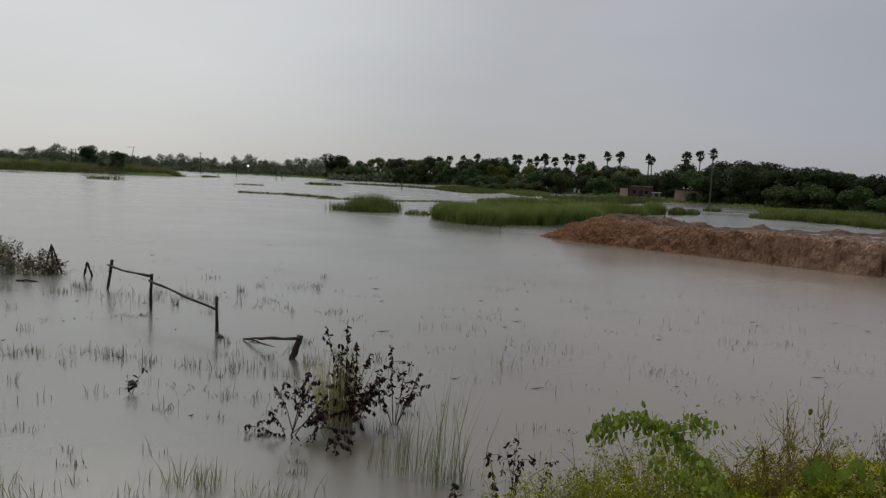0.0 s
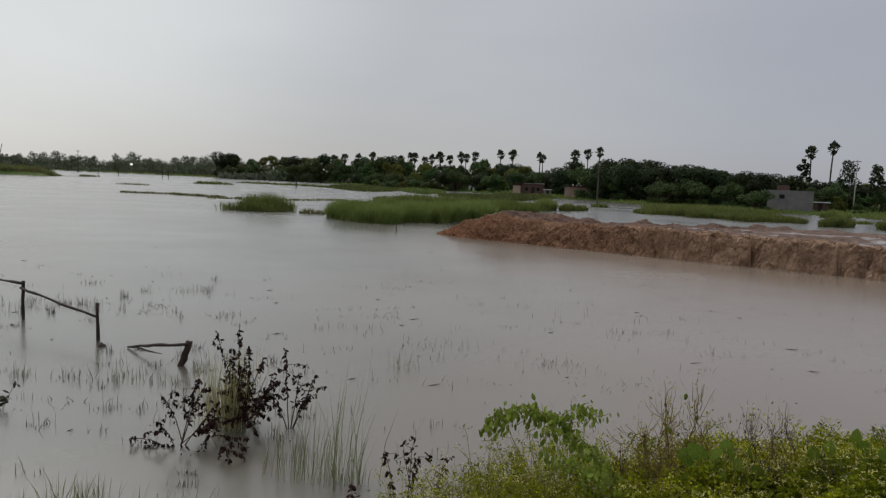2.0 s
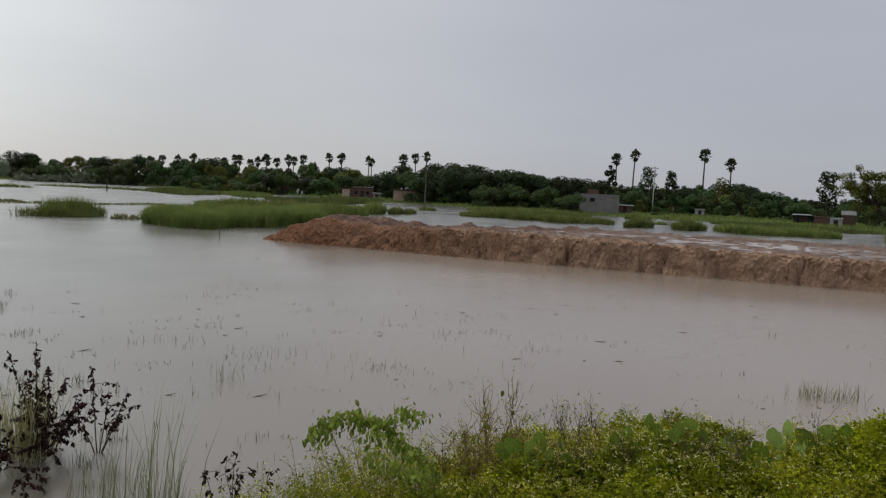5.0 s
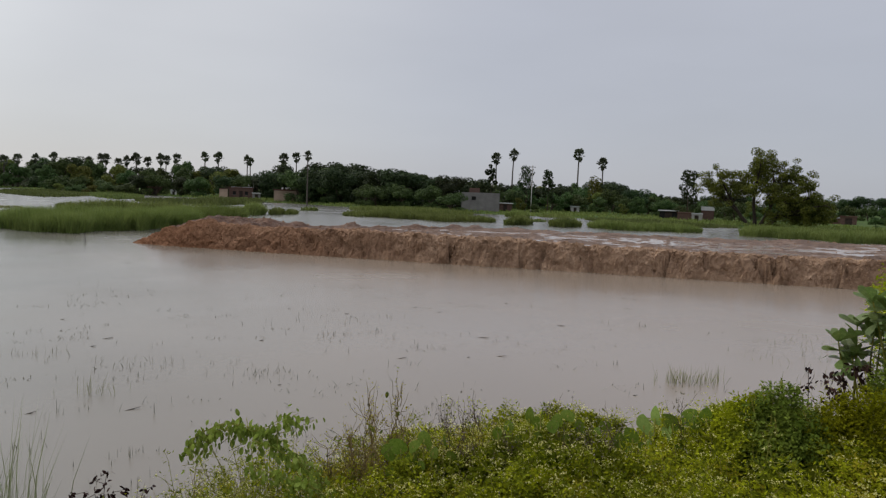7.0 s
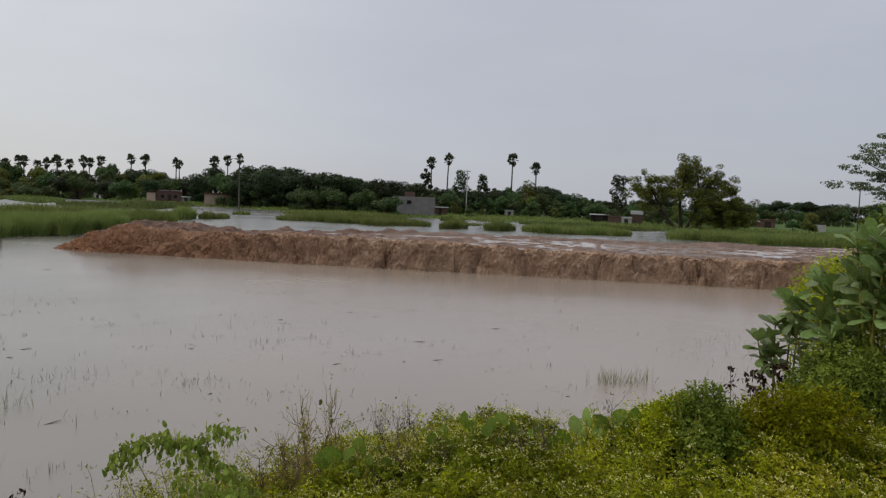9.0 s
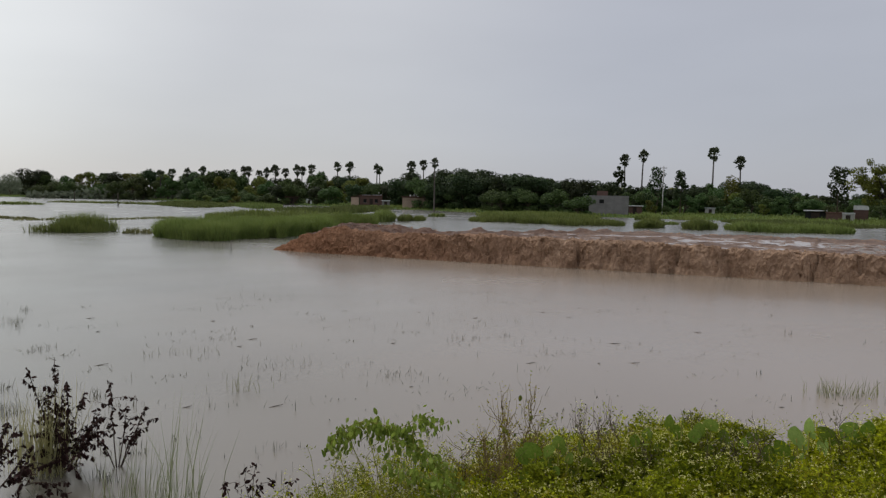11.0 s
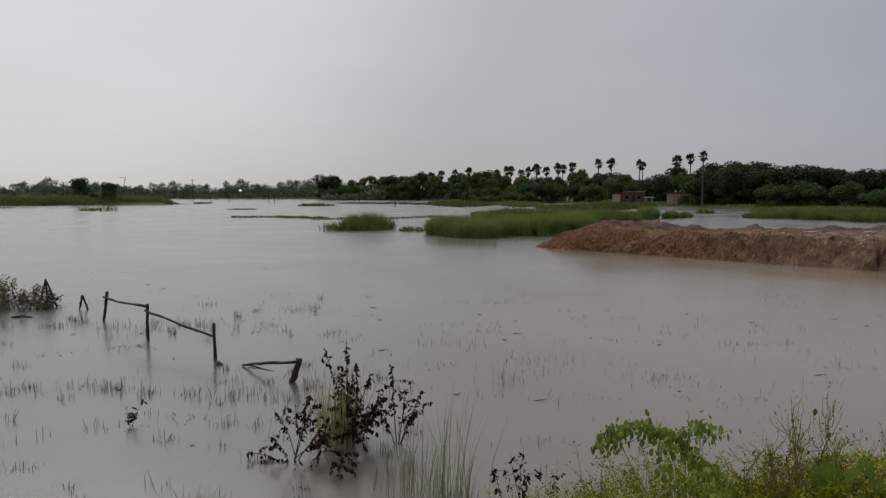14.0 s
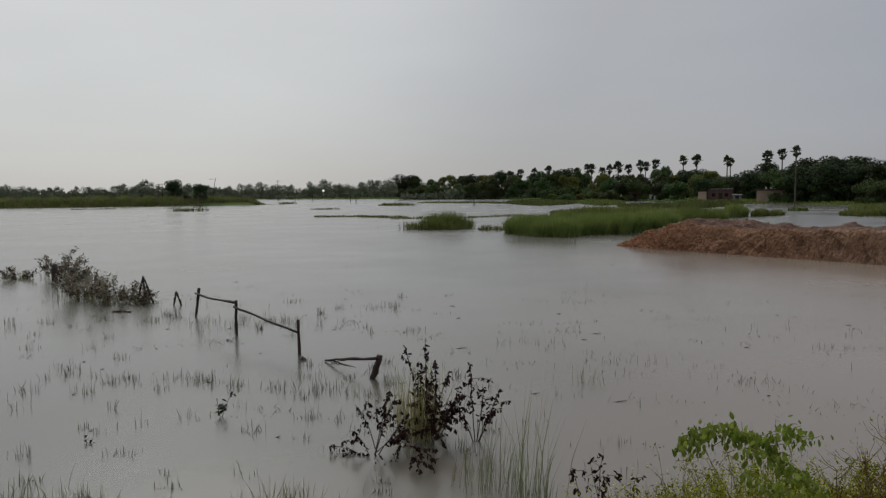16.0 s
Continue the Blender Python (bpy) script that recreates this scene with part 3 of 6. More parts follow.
# ---- reeds and flooded grass ----
def reed_bed(cx, cy, a, b, rot, h, count, material="reed", label="dense green reed bed standing in the flood water", width=0.07, base=None, seed=0):
    """A clump of reeds over an uneven ellipse."""
    r = rand(seed + int(abs(cx) * 13 + abs(cy) * 7))
    ang = r.rand(count) * 2 * np.pi
    rad = np.sqrt(r.rand(count))
    edge = 1 + 0.16 * np.sin(ang * 3 + cx) + 0.1 * np.sin(ang * 7 + cy) + 0.05 * np.sin(ang * 13)
    ex, ey = a * rad * edge * np.cos(ang), b * rad * edge * np.sin(ang)
    c, s = math.cos(radians(rot)), math.sin(radians(rot))
    x, y = cx + ex * c - ey * s, cy + ex * s + ey * c
    z = np.full(count, -0.05) if base is None else np.array([base(float(i), float(j)) - 0.05 for i, j in zip(x, y)])
    patch = 0.85 + 0.25 * np.sin(x * 0.9 + cx) * np.sin(y * 0.7 + cy)
    hh = h * (0.62 + 0.45 * r.rand(count)) * (1 - 0.45 * rad ** 4) * patch
    geo = blades(Geo(), np.stack([x, y, z], 1), hh, 0.08 + 0.6 * r.rand(count) ** 2, width * (0.6 + 0.8 * r.rand(count)), r.rand(count) * 2 * np.pi)
    return single("reed_bed", geo, material, label, "reeds", kind="stuff", smooth=False)


def reed_strip(line, depth, h, count, material="reed", label="dense green reeds standing in the flood water", width=0.06, seed=1, ends=0.5, even=0.0):
    """Reeds behind a wavering front line, away from the road; depth in metres."""
    r = rand(seed)
    p = np.array(line, float)
    run = np.concatenate([[0], np.cumsum(np.linalg.norm(np.diff(p, axis=0), axis=1))])
    s = r.rand(count) * run[-1]
    x, y = np.interp(s, run, p[:, 0]), np.interp(s, run, p[:, 1])
    k = r.rand(count)
    taper = np.minimum(1, np.minimum(s, run[-1] - s) / max(0.1, min(depth * ends, run[-1] * 0.5))) ** 0.5
    mid = 0.5 + (k - 0.5) * (0.25 + 0.75 * taper)
    back = depth * mid + min(depth, 9) * (0.12 * np.sin(s * 0.9 + seed) + 0.05 * np.sin(s * 2.3))
    q = np.hypot(x, y)
    x, y = x * (1 + back / q), y * (1 + back / q)
    mound = 0.9 + 0.1 * np.sin(s * 0.55 + seed * 2) * np.sin(back * 0.6 + seed) + 0.06 * np.sin(s * 1.9 + back)
    hh = h * (0.6 + 0.5 * r.rand(count) * (1 - even) + 0.36 * even) * mound * (0.45 + 0.55 * taper)
    geo = blades(Geo(), np.stack([x, y, np.full(count, -0.05)], 1), hh, 0.1 + 0.7 * r.rand(count) ** 2, width * (0.6 + 0.8 * r.rand(count)), r.rand(count) * 2 * np.pi)
    return single("reed_bed", geo, material, label, "reeds", kind="stuff", smooth=False)


reed_strip(((-0.84, 53.18), (2.66, 51.91), (6.95, 53.73), (8.83, 56.76), (13.46, 61.25)), 8.0, 1.75, 24000, width=0.035, seed=1, ends=0.14, even=0.55)
reed_strip(((13.12, 64.51), (14.82, 62.75), (18.05, 65.24)), 4.5, 1.9, 8500, width=0.035, seed=2, ends=0.2, even=0.5)
reed_strip(((23.45, 85.69), (26.90, 88.04)), 7.0, 1.9, 2600, width=0.07, seed=3)
reed_strip(((27.37, 88.36), (29.89, 90.07)), 4.0, 1.25, 1000, width=0.07, seed=4)
reed_strip(((29.99, 90.14), (32.33, 91.73)), 3.0, 1.0, 500, width=0.06, seed=5, label="thin green reeds in the flood water")
reed_strip(((-2.15, 155.74), (4.83, 156.98), (12.98, 154.66)), 95.0, 0.8, 8000, "reed_dark", "rough green grass on the wet fields", width=0.24, seed=6, ends=0.1)
reed_strip(((13.11, 165.31), (21.79, 148.95)), 80.0, 0.8, 5500, "reed_dark", "rough green grass on the wet fields", width=0.24, seed=7, ends=0.1)
reed_strip(((16.88, 124.66), (25.02, 118.83), (43.29, 143.64)), 45.0, 1.3, 6000, "reed_dark", "rough green grass on the wet fields", width=0.14, seed=8)
reed_strip(((4.35, 94.15), (13.39, 96.48), (20.84, 95.18)), 9.0, 1.3, 2600, width=0.1, seed=9)
reed_strip(((37.52, 88.99), (42.88, 86.52), (46.10, 78.25), (52.88, 75.97)), 9.0, 1.15, 9500, width=0.06, seed=10, even=0.4)
reed_strip(((50.17, 116.20), (61.49, 113.64), (67.95, 104.42)), 14.0, 1.1, 4000, width=0.1, seed=11)
reed_strip(((49.78, 69.70), (55.87, 72.22)), 5.0, 1.35, 2000, width=0.07, seed=12)
reed_strip(((71.19, 99.57), (78.05, 101.72)), 9.0, 1.5, 1500, width=0.09, seed=13)
reed_strip(((63.01, 81.71), (65.76, 81.80)), 3.0, 0.6, 500, width=0.07, seed=14)
reed_strip(((54.96, 67.74), (59.71, 67.47)), 5.0, 1.5, 2200, width=0.07, seed=15)
reed_strip(((80.56, 102.18), (85.90, 99.96)), 14.0, 0.9, 1000, width=0.1, seed=16)
reed_strip(((61.03, 67.72), (60.40, 63.06), (64.17, 60.36), (69.96, 57.89)), 5.0, 1.25, 4600, width=0.07, seed=17)
reed_strip(((78.54, 87.91), (80.17, 75.50), (88.82, 67.30)), 22.0, 0.75, 6500, "reed_dark", "rough green grass on the wet fields", width=0.1, seed=18)
reed_strip(((68.90, 51.98), (73.33, 49.50), (73.52, 43.64), (78.26, 37.53), (89.43, 36.21)), 9.0, 1.45, 14000, width=0.06, seed=19, ends=0.15, even=0.5)
reed_strip(((86.06, 60.69), (89.52, 53.20), (96.63, 46.42), (113.73, 44.69)), 24.0, 0.85, 6500, "reed_dark", "rough green grass on the wet fields", width=0.1, seed=20)
reed_bed(-6.30, 64.72, 2.3, 1.4, -10, 2.0, 1500, width=0.04)
reed_bed(-7.09, 62.84, 2.7, 1.0, -10, 1.2, 900, width=0.04)
reed_strip(((-3.25, 60.66), (-1.07, 60.82)), 1.2, 0.6, 220, "reed_dry", "sparse drying reeds in the flood water", 0.05, 21)
reed_strip(((-26.94, 94.76), (-20.95, 94.32), (-13.18, 89.42)), 1.6, 0.4, 900, "reed_dry", "low line of drowned grass", 0.1, 22)
reed_strip(((-15.13, 86.30), (-5.93, 89.29), (1.10, 96.97)), 1.4, 0.35, 700, "reed_dry", "low line of drowned grass", 0.1, 23)
reed_strip(((-28.10, 205.35), (-10.17, 197.85), (1.94, 179.36)), 9.0, 0.7, 1500, width=0.14, seed=24)
reed_bed(-112, 186, 42, 8.5, 20, 2.2, 17000, "reed", "rough tall grass along a low dyke", width=0.17, base=ground_z)
reed_bed(-112, 184.5, 43, 9.0, 20, 2.1, 17000, "reed_dry", "green grass along a low dyke", width=0.17, base=ground_z, seed=3)
reed_bed(-61.52, 131.73, 3.2, 1.2, 10, 1.1, 160, "reed_dry", "thin drying reeds far out in the flood", width=0.14)
reed_bed(-29.11, 173.76, 4.2, 1.6, 0, 1.0, 420, label="small reed patch far out in the flood", width=0.15)
reed_bed(-68.66, 212.83, 2.6, 1.2, 0, 0.9, 160, label="small reed patch far out in the flood", width=0.15)
reed_bed(-37.06, 138.18, 3.0, 0.9, 0, 0.6, 110, "reed_dry", "thin drying reeds far out in the flood", width=0.12)
reed_bed(-93.25, 152.26, 6.0, 1.2, 10, 0.35, 200, "reed_dry", "low line of drowned grass", width=0.16)


def shore_grass():
    """Grass and low herbs along the far edge of the water."""
    r = rand(77)
    n = 26000
    az = np.where(r.rand(n) < 0.4, -42 + 60 * r.rand(n), 14 + 60 * r.rand(n))
    s = np.interp(az, SHORE_AZ, SHORE_D)
    d = s * (0.97 + 0.4 * r.rand(n) ** 1.6)
    x, y = d * np.sin(np.radians(az)), d * np.cos(np.radians(az))
    z = np.array([ground_z(float(i), float(j)) for i, j in zip(x, y)])
    keep = z > -0.25
    x, y, z, d = x[keep], y[keep], z[keep], d[keep]
    n = len(x)
    h = (0.25 + 0.4 * r.rand(n)) * (0.7 + 0.5 * np.sin(x * 0.2) * np.sin(y * 0.17))
    geo = blades(Geo(), np.stack([x, y, z - 0.1], 1), h + 0.15, 0.1 + 0.4 * r.rand(n), d * 0.0016 * (0.6 + 0.8 * r.rand(n)), r.rand(n) * 6.3)
    single("shore_grass", geo, "reed", "rough green grass along the flooded shore", "grass", kind="stuff", smooth=False)


shore_grass()


def sprouts():
    """Tips of drowned grass that stand out of the water in loose tufts."""
    r = rand(5)
    geo = Geo()
    # (azimuth from, to, distance from, to, tufts, height)
    for a0, a1, d0, d1, tufts, h, wide in ((-38, -2, 7.6, 14, 92, 0.24, 0.03), (-38, -8, 13, 22, 64, 0.3, 0.04), (-10, 34, 8.6, 17, 120, 0.2, 0.3), (0, 40, 16, 26, 34, 0.16, 0.5), (30, 62, 9.5, 20, 30, 0.2, 0.35)):
        for _ in range(tufts):
            az, d = radians(a0 + (a1 - a0) * r.rand()), d0 + (d1 - d0) * r.rand()
            d += 0.8 * math.sin(az * 9 + d)
            x, y = d * math.sin(az), d * math.cos(az)
            n = 7 + int(30 * r.rand() ** 1.4) if a0 < -30 else 2 + int(13 * r.rand() ** 2)
            spread = 0.04 + 0.09 * r.rand() + wide * r.rand()
            p = np.stack([x + spread * r.randn(n), y + 0.6 * spread * r.randn(n), np.full(n, -0.03)], 1)
            blades(geo, p, h * (0.25 + 0.8 * r.rand(n) ** 1.3) * (0.6 + 0.5 * r.rand()), 0.04 + 0.7 * r.rand(n) ** 2.4, 0.005 + 0.006 * r.rand(n), r.rand(n) * 6.3)
    for _ in range(120):
        az, d = radians(-38 + 84 * r.rand()), 9.5 + 17 * r.rand()
        n = 5 + int(22 * r.rand() ** 2)
        cx, cy = d * math.sin(az), d * math.cos(az)
        p = np.stack([cx + (0.1 + 0.5 * r.rand()) * r.randn(n), cy + 0.16 * r.randn(n), np.full(n, -0.01)], 1)
        blades(geo, p, 0.015 + 0.075 * r.rand(n) ** 1.5, 0.5 + 2.2 * r.rand(n), 0.008 + 0.008 * r.rand(n), r.rand(n) * 6.3, 0.2)
    single("flooded_grass", geo, "sprout", "thin tips of drowned grass above the water", "grass", kind="stuff", smooth=False)
    geo = Geo()
    for cx, cy, n, h, sp in ((10.7, 9.15, 90, 0.36, 0.22), (11.2, 8.9, 80, 0.34, 0.25), (15.0, 9.3, 60, 0.2, 0.9), (17.0, 10.6, 60, 0.2, 1.1), (1.1, 12.3, 30, 0.34, 0.2), (13.6, 7.9, 60, 0.18, 0.7), (-13.5, 21.5, 60, 0.3, 1.2), (-10.2, 20.4, 24, 0.3, 0.5), (-7.6, 17.0, 24, 0.3, 0.4), (-3.2, 11.7, 20, 0.3, 0.3), (-2.5, 7.2, 120, 0.3, 0.22), (-5.2, 6.9, 120, 0.28, 0.4), (-4.2, 6.7, 90, 0.26, 0.3), (-1.6, 7.0, 70, 0.24, 0.25)):
        p = np.stack([cx + sp * r.randn(n), cy + 0.6 * sp * r.randn(n), np.full(n, -0.03)], 1)
        blades(geo, p, h * (0.4 + 0.8 * r.rand(n)), 0.6 * r.rand(n), 0.004 + 0.005 * r.rand(n), r.rand(n) * 6.3)
    single("flooded_grass", geo, "reed_dry", "tufts of green grass standing in the shallows", "grass", kind="stuff", smooth=False)
    geo = Geo()
    for _ in range(70):
        az, d = radians(-36 + 84 * r.rand()), 9 + 25 * r.rand()
        x, y, a, ln = d * math.sin(az), d * math.cos(az), r.rand() * 0.9 - 0.45 - az, 0.05 + 0.24 * r.rand() ** 2
        q = np.array([[x + t * ln * math.cos(a), y + t * ln * math.sin(a), 0.008 + 0.01 * math.sin(3 * t)] for t in (-0.5, 0, 0.5)])
        geo.add(*tube(q, [0.003, 0.007, 0.003], 4))
    single("floating_straw", geo, "debris", "dark straw and twigs afloat on the flood", "debris", kind="stuff")


sprouts()


# ---- trees ----
def limb(geo, p, d, length, r0, r, bend=0.25, n=5, sides=5, end=0.45):
    """A wavering limb; gives its end and way."""
    pts, q, w = [np.array(p, float)], np.array(p, float), unit(np.array(d, float))
    for _ in range(n):
        w = unit(w + bend * r.randn(3) * 0.5)
        q = q + w * length / n
        pts.append(q.copy())
    geo.add(*tube(pts, np.linspace(r0, r0 * end, n + 1), sides))
    return q, w, pts


def crown(r, lobes, count, size, fine=False):
    """Leaf clumps over the skins of several lobes (centre, radius, flatness)."""
    geo = Geo()
    weight = np.array([q[1] ** 2 for q in lobes])
    pick = r.choice(len(lobes), count, p=weight / weight.sum())
    c = np.array([q[0] for q in lobes])[pick]
    rad = np.array([q[1] for q in lobes])[pick]
    flat = np.array([q[2] for q in lobes])[pick]
    way = unit(r.randn(count, 3))
    k = rad * (0.5 + 0.6 * r.rand(count) ** 0.5)
    p = c + way * k[:, None] * np.stack([np.ones(count), np.ones(count), flat], 1)
    n = unit(way + 0.5 * r.randn(count, 3) + np.array([0, 0, 0.35]))
    d = np.cross(n, unit(r.randn(count, 3)))
    ln = size * (0.6 + 0.9 * r.rand(count))
    if fine:
        return specks(geo, p - unit(d) * ln[:, None] / 2, d, n, ln, ln * 0.95)
    return leaves(geo, p - unit(d) * ln[:, None] / 2, d, n, ln, ln * 0.75, 0.12)


def broad_tree(seed, height, radius, leaf, count, clump, label, base=0.3):
    r = rand(seed)
    t = thing("tree", label, "tree")
    wood = Geo()
    top, way, pts = limb(wood, (0, 0, -0.6), (0.1 * r.randn(), 0.1 * r.randn(), 1), height * 0.62, height * 0.032, r, 0.15, 6, 7)
    lobes = [((0, 0, height * 0.72), radius * 0.55, 0.75)]
    for i in range(11):
        a = i * 2.4 + r.rand()
        z = height * (base + (0.86 - base) * r.rand())
        k = radius * (0.35 + 0.42 * r.rand()) * (1.15 - 0.6 * abs(z / height - 0.5))
        c = np.array([k * math.cos(a), k * math.sin(a), z])
        lobes.append((c, radius * (0.3 + 0.2 * r.rand()), 0.75))
        if i < 6:
            p0 = pts[2 + i % 4]
            limb(wood, p0, c - p0, np.linalg.norm(c - p0), height * 0.013, r, 0.2, 4, 5)
    lobes.append((np.array([0.2 * radius * r.randn(), 0.2 * radius * r.randn(), height * 0.86]), radius * 0.34, 0.8))
    part("trunk", wood, "bark", t)
    part("crown", crown(r, lobes, int(count * 2.2), clump * 0.75, True), leaf, t)
    return t


def scaled(x, y, z, rz, s, k=1.0):
    return pose(x, y, z, 0, 0, rz) @ Matrix.Diagonal((s, s, s * k, 1))


KINDS = [
    broad_tree(11, 10, 4.6, "leaf_dark", 1550, 0.62, "dark green broad-leaved tree in the village grove", 0.16),
    broad_tree(12, 10, 5.2, "leaf_dark", 1600, 0.64, "dense dark green mango-like tree in the village grove", 0.1),
    broad_tree(13, 10, 4.2, "leaf_mid", 1500, 0.6, "mid-green broad-leaved tree in the village grove", 0.14),
    broad_tree(14, 10, 3.6, "leaf_olive", 1400, 0.53, "olive-green broad-leaved tree in the village grove", 0.16),
    broad_tree(15, 10, 2.4, "leaf_dark", 1000, 0.5, "slim dark green tree in the village grove", 0.22),
    broad_tree(16, 10, 5.0, "leaf_mid", 1550, 0.6, "wide low green tree in the village grove", 0.06),
]
placed = [False] * len(KINDS)


def plant(kind, x, y, s, k=1.0, rz=0.0, label="", group="trees of the far grove"):
    z = ground_z(x, y)
    m = scaled(x, y, z, rz, s, k)
    ob = KINDS[kind]
    if not placed[kind]:
        placed[kind] = True
        ob.matrix_basis = m
    else:
        ob = copy_thing(KINDS[kind], m @ Matrix.Diagonal((*[1 / q for q in ob.scale], 1)))
    tagged(ob, label, "tree", group)
    return ob


SKYLINE_AZ = (-48, -37, -33, -30, -28.5, -26, -22, -17, -15, -12, -9.5, -7, -4, -1, 3, 8, 11.6, 14, 18, 21.4, 24, 27, 30, 33, 39, 42, 44, 46, 48.5, 52, 58, 61, 75)
SKYLINE = (21, 21, 17, 20, 30, 24, 24, 20, 26, 22, 32, 28, 32, 37, 38, 36, 39, 29, 37, 48, 44, 44, 37, 32, 31, 36, 40, 24, 14, 20, 22, 22, 26)


class Woods:
    """Far trees that nobody could count, gathered by material."""

    def __init__(self):
        self.sets = {}

    def add(self, ob, m):
        for c in ob.children:
            key = (c.name.split(".")[0], c.data.materials[0].name)
            w = m @ c.matrix_basis
            v = np.empty(len(c.data.vertices) * 3)
            c.data.vertices.foreach_get("co", v)
            v = v.reshape(-1, 3) @ np.array(w.to_3x3()).T + np.array(w.translation)
            faces = [tuple(p.vertices) for p in c.data.polygons]
            self.sets.setdefault(key, Geo()).add(v, faces if key[0] == "trunk" else faces[::3])

    def scrub(self, r, a0, a1, d0, d1, count, height, size):
        """A low hedge of scrub that closes the feet of the far trees."""
        az, d = np.radians(a0 + (a1 - a0) * r.rand(count)), d0 + (d1 - d0) * r.rand(count)
        x, y = d * np.sin(az), d * np.cos(az)
        z = height * r.rand(count) * (0.6 + 0.4 * np.sin(x * 0.11) * np.sin(x * 0.047 + 1.0))
        n = unit(r.randn(count, 3) + np.array([0, -1.2, 0.6]))
        dr = np.cross(n, unit(r.randn(count, 3)))
        ln = size * (0.6 + 0.9 * r.rand(count))
        # scrub leaves are paled too, haze put into their colour
        leaves(self.sets.setdefault(("crown", "leaf_grey_and_haze"), Geo()), np.stack([x, y, z + 0.3], 1), dr, n, ln, ln * 0.8, 0.12)

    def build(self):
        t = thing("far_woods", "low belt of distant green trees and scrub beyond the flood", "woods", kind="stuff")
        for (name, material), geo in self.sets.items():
            # every far crown gets the paler grey-green, with haze put into the colour
            part("trunk" if name == "trunk" else "foliage", geo, material if name == "trunk" else "leaf_grey_and_haze", t, kind="stuff")


def grove():
    """Rows of trees whose tops follow the skyline, given in thousandths over 1.283."""
    r = rand(31)
    # azimuth from, to, distance from, to, spacing in metres, share of the skyline from, to, kinds
    # left rows lean to paler leaf colours, which stand in for distance haze
    left_rows = (
        (-46, -7, 455, 470, 6.5, 0.45, 1.05, (2, 2, 3, 5, 4)), (-46, -7, 425, 410, 5.5, 0.4, 0.8, (2, 2, 5, 5)), (-46, -7, 400, 392, 5.5, 0.3, 0.6, (5, 5, 2, 5)), (-46, 3, 392, 340, 7.0, 0.05, 0.3, (5, 5)),
        (-9, 4, 345, 330, 5.0, 0.8, 1.0, (2, 1, 2, 3)), (-9, 4, 318, 285, 5.0, 0.4, 0.75, (5, 2, 5)),
        (2, 7.8, 240, 215, 4.4, 0.06, 0.24, (5, 5, 3)),
        (2, 15, 285, 270, 4.6, 0.7, 1.08, (0, 2, 2, 4)), (2, 15, 260, 225, 4.6, 0.5, 0.85, (2, 1, 5, 3)), (2, 15, 250, 205, 6, 0.3, 0.5, (5, 5, 1)),
    )
    middle_rows = (
        (13, 34, 232, 205, 4.6, 0.72, 1.08, (0, 1, 2, 4, 3)), (13, 34, 205, 165, 4.2, 0.5, 0.85, (0, 1, 5, 0)), (19, 34, 178, 150, 4.0, 0.75, 1.0, (0, 1, 1, 5)), (20, 32, 172, 142, 4.4, 0.25, 0.5, (5, 5, 1)),
        (33, 48, 225, 215, 3.4, 0.7, 1.06, (2, 3, 0, 4)), (33, 48, 196, 185, 3.6, 0.35, 0.8, (0, 2, 3, 1, 5)), (34, 48, 178, 168, 4.0, 0.2, 0.45, (5, 5, 2)),
    )
    right_rows = (
        (46, 56, 250, 235, 3.6, 0.7, 1.0, (0, 5, 2)), (46, 56, 205, 195, 4, 0.3, 0.75, (5, 5, 2)),
        (55, 76, 320, 300, 4.2, 0.75, 1.05, (0, 2, 5, 0)), (55, 76, 262, 245, 5, 0.3, 0.75, (5, 0, 2)),
    )
    woods = Woods()
    for a0, a1, d0, d1, gap, h0, h1, kinds in (*left_rows, *middle_rows, *right_rows):
        n = int(radians(a1 - a0) * (d0 + d1) / 2 / gap)
        for i in range(n):
            t = (i + 0.8 * r.rand()) / n
            az, d = a0 + (a1 - a0) * t, d0 + (d1 - d0) * t + 9 * (r.rand() - 0.5)
            k = kinds[int(r.rand() * len(kinds))]
            h = 2.9 + d * float(np.interp(az, SKYLINE_AZ, SKYLINE)) / 1283 * (h0 + (h1 - h0) * r.rand())
            s = max(0.55, h / 10 * (0.85 + 0.4 * r.rand()))
            az = radians(az)
            x, y, rz = d * math.sin(az), d * math.cos(az), 360 * r.rand()
            if a0 < -40:
                woods.add(KINDS[k], scaled(x, y, ground_z(x, y), rz, s, h / 10 / s))
            else:
                plant(k, x, y, s, h / 10 / s, rz)
    woods.scrub(r, -46, -7, 398, 470, 13000, 6.0, 1.5)
    woods.scrub(r, -9, 4, 300, 345, 4000, 5.0, 1.3)
    woods.build()


grove()


def meadow_bushes():
    """Low bushes scattered over the wet meadow by the huts."""
    r = rand(63)
    for _ in range(26):
        az, d = radians(34 + 30 * r.rand()), 138 + 45 * r.rand()
        plant(5 if r.rand() < 0.7 else 3, d * math.sin(az), d * math.cos(az), 0.18 + 0.3 * r.rand() ** 1.5, 0.9, 360 * r.rand(), "low green bush on the wet meadow", "meadow bushes")


meadow_bushes()


# bushes along the low dyke
for k, x, y, s, tall in ((1, -96.0, 195.6, 0.5, 1.25), (0, -86.3, 192.3, 0.42, 1.25), (5, -89.8, 191.0, 0.24, 1.0), (5, -93.0, 193.7, 0.2, 0.9), (2, -77.5, 198.5, 0.2, 1.0)):
    plant(k, x, y, s, tall, 40 * k, "dark bush on the low grassy dyke", "bushes on the dyke")


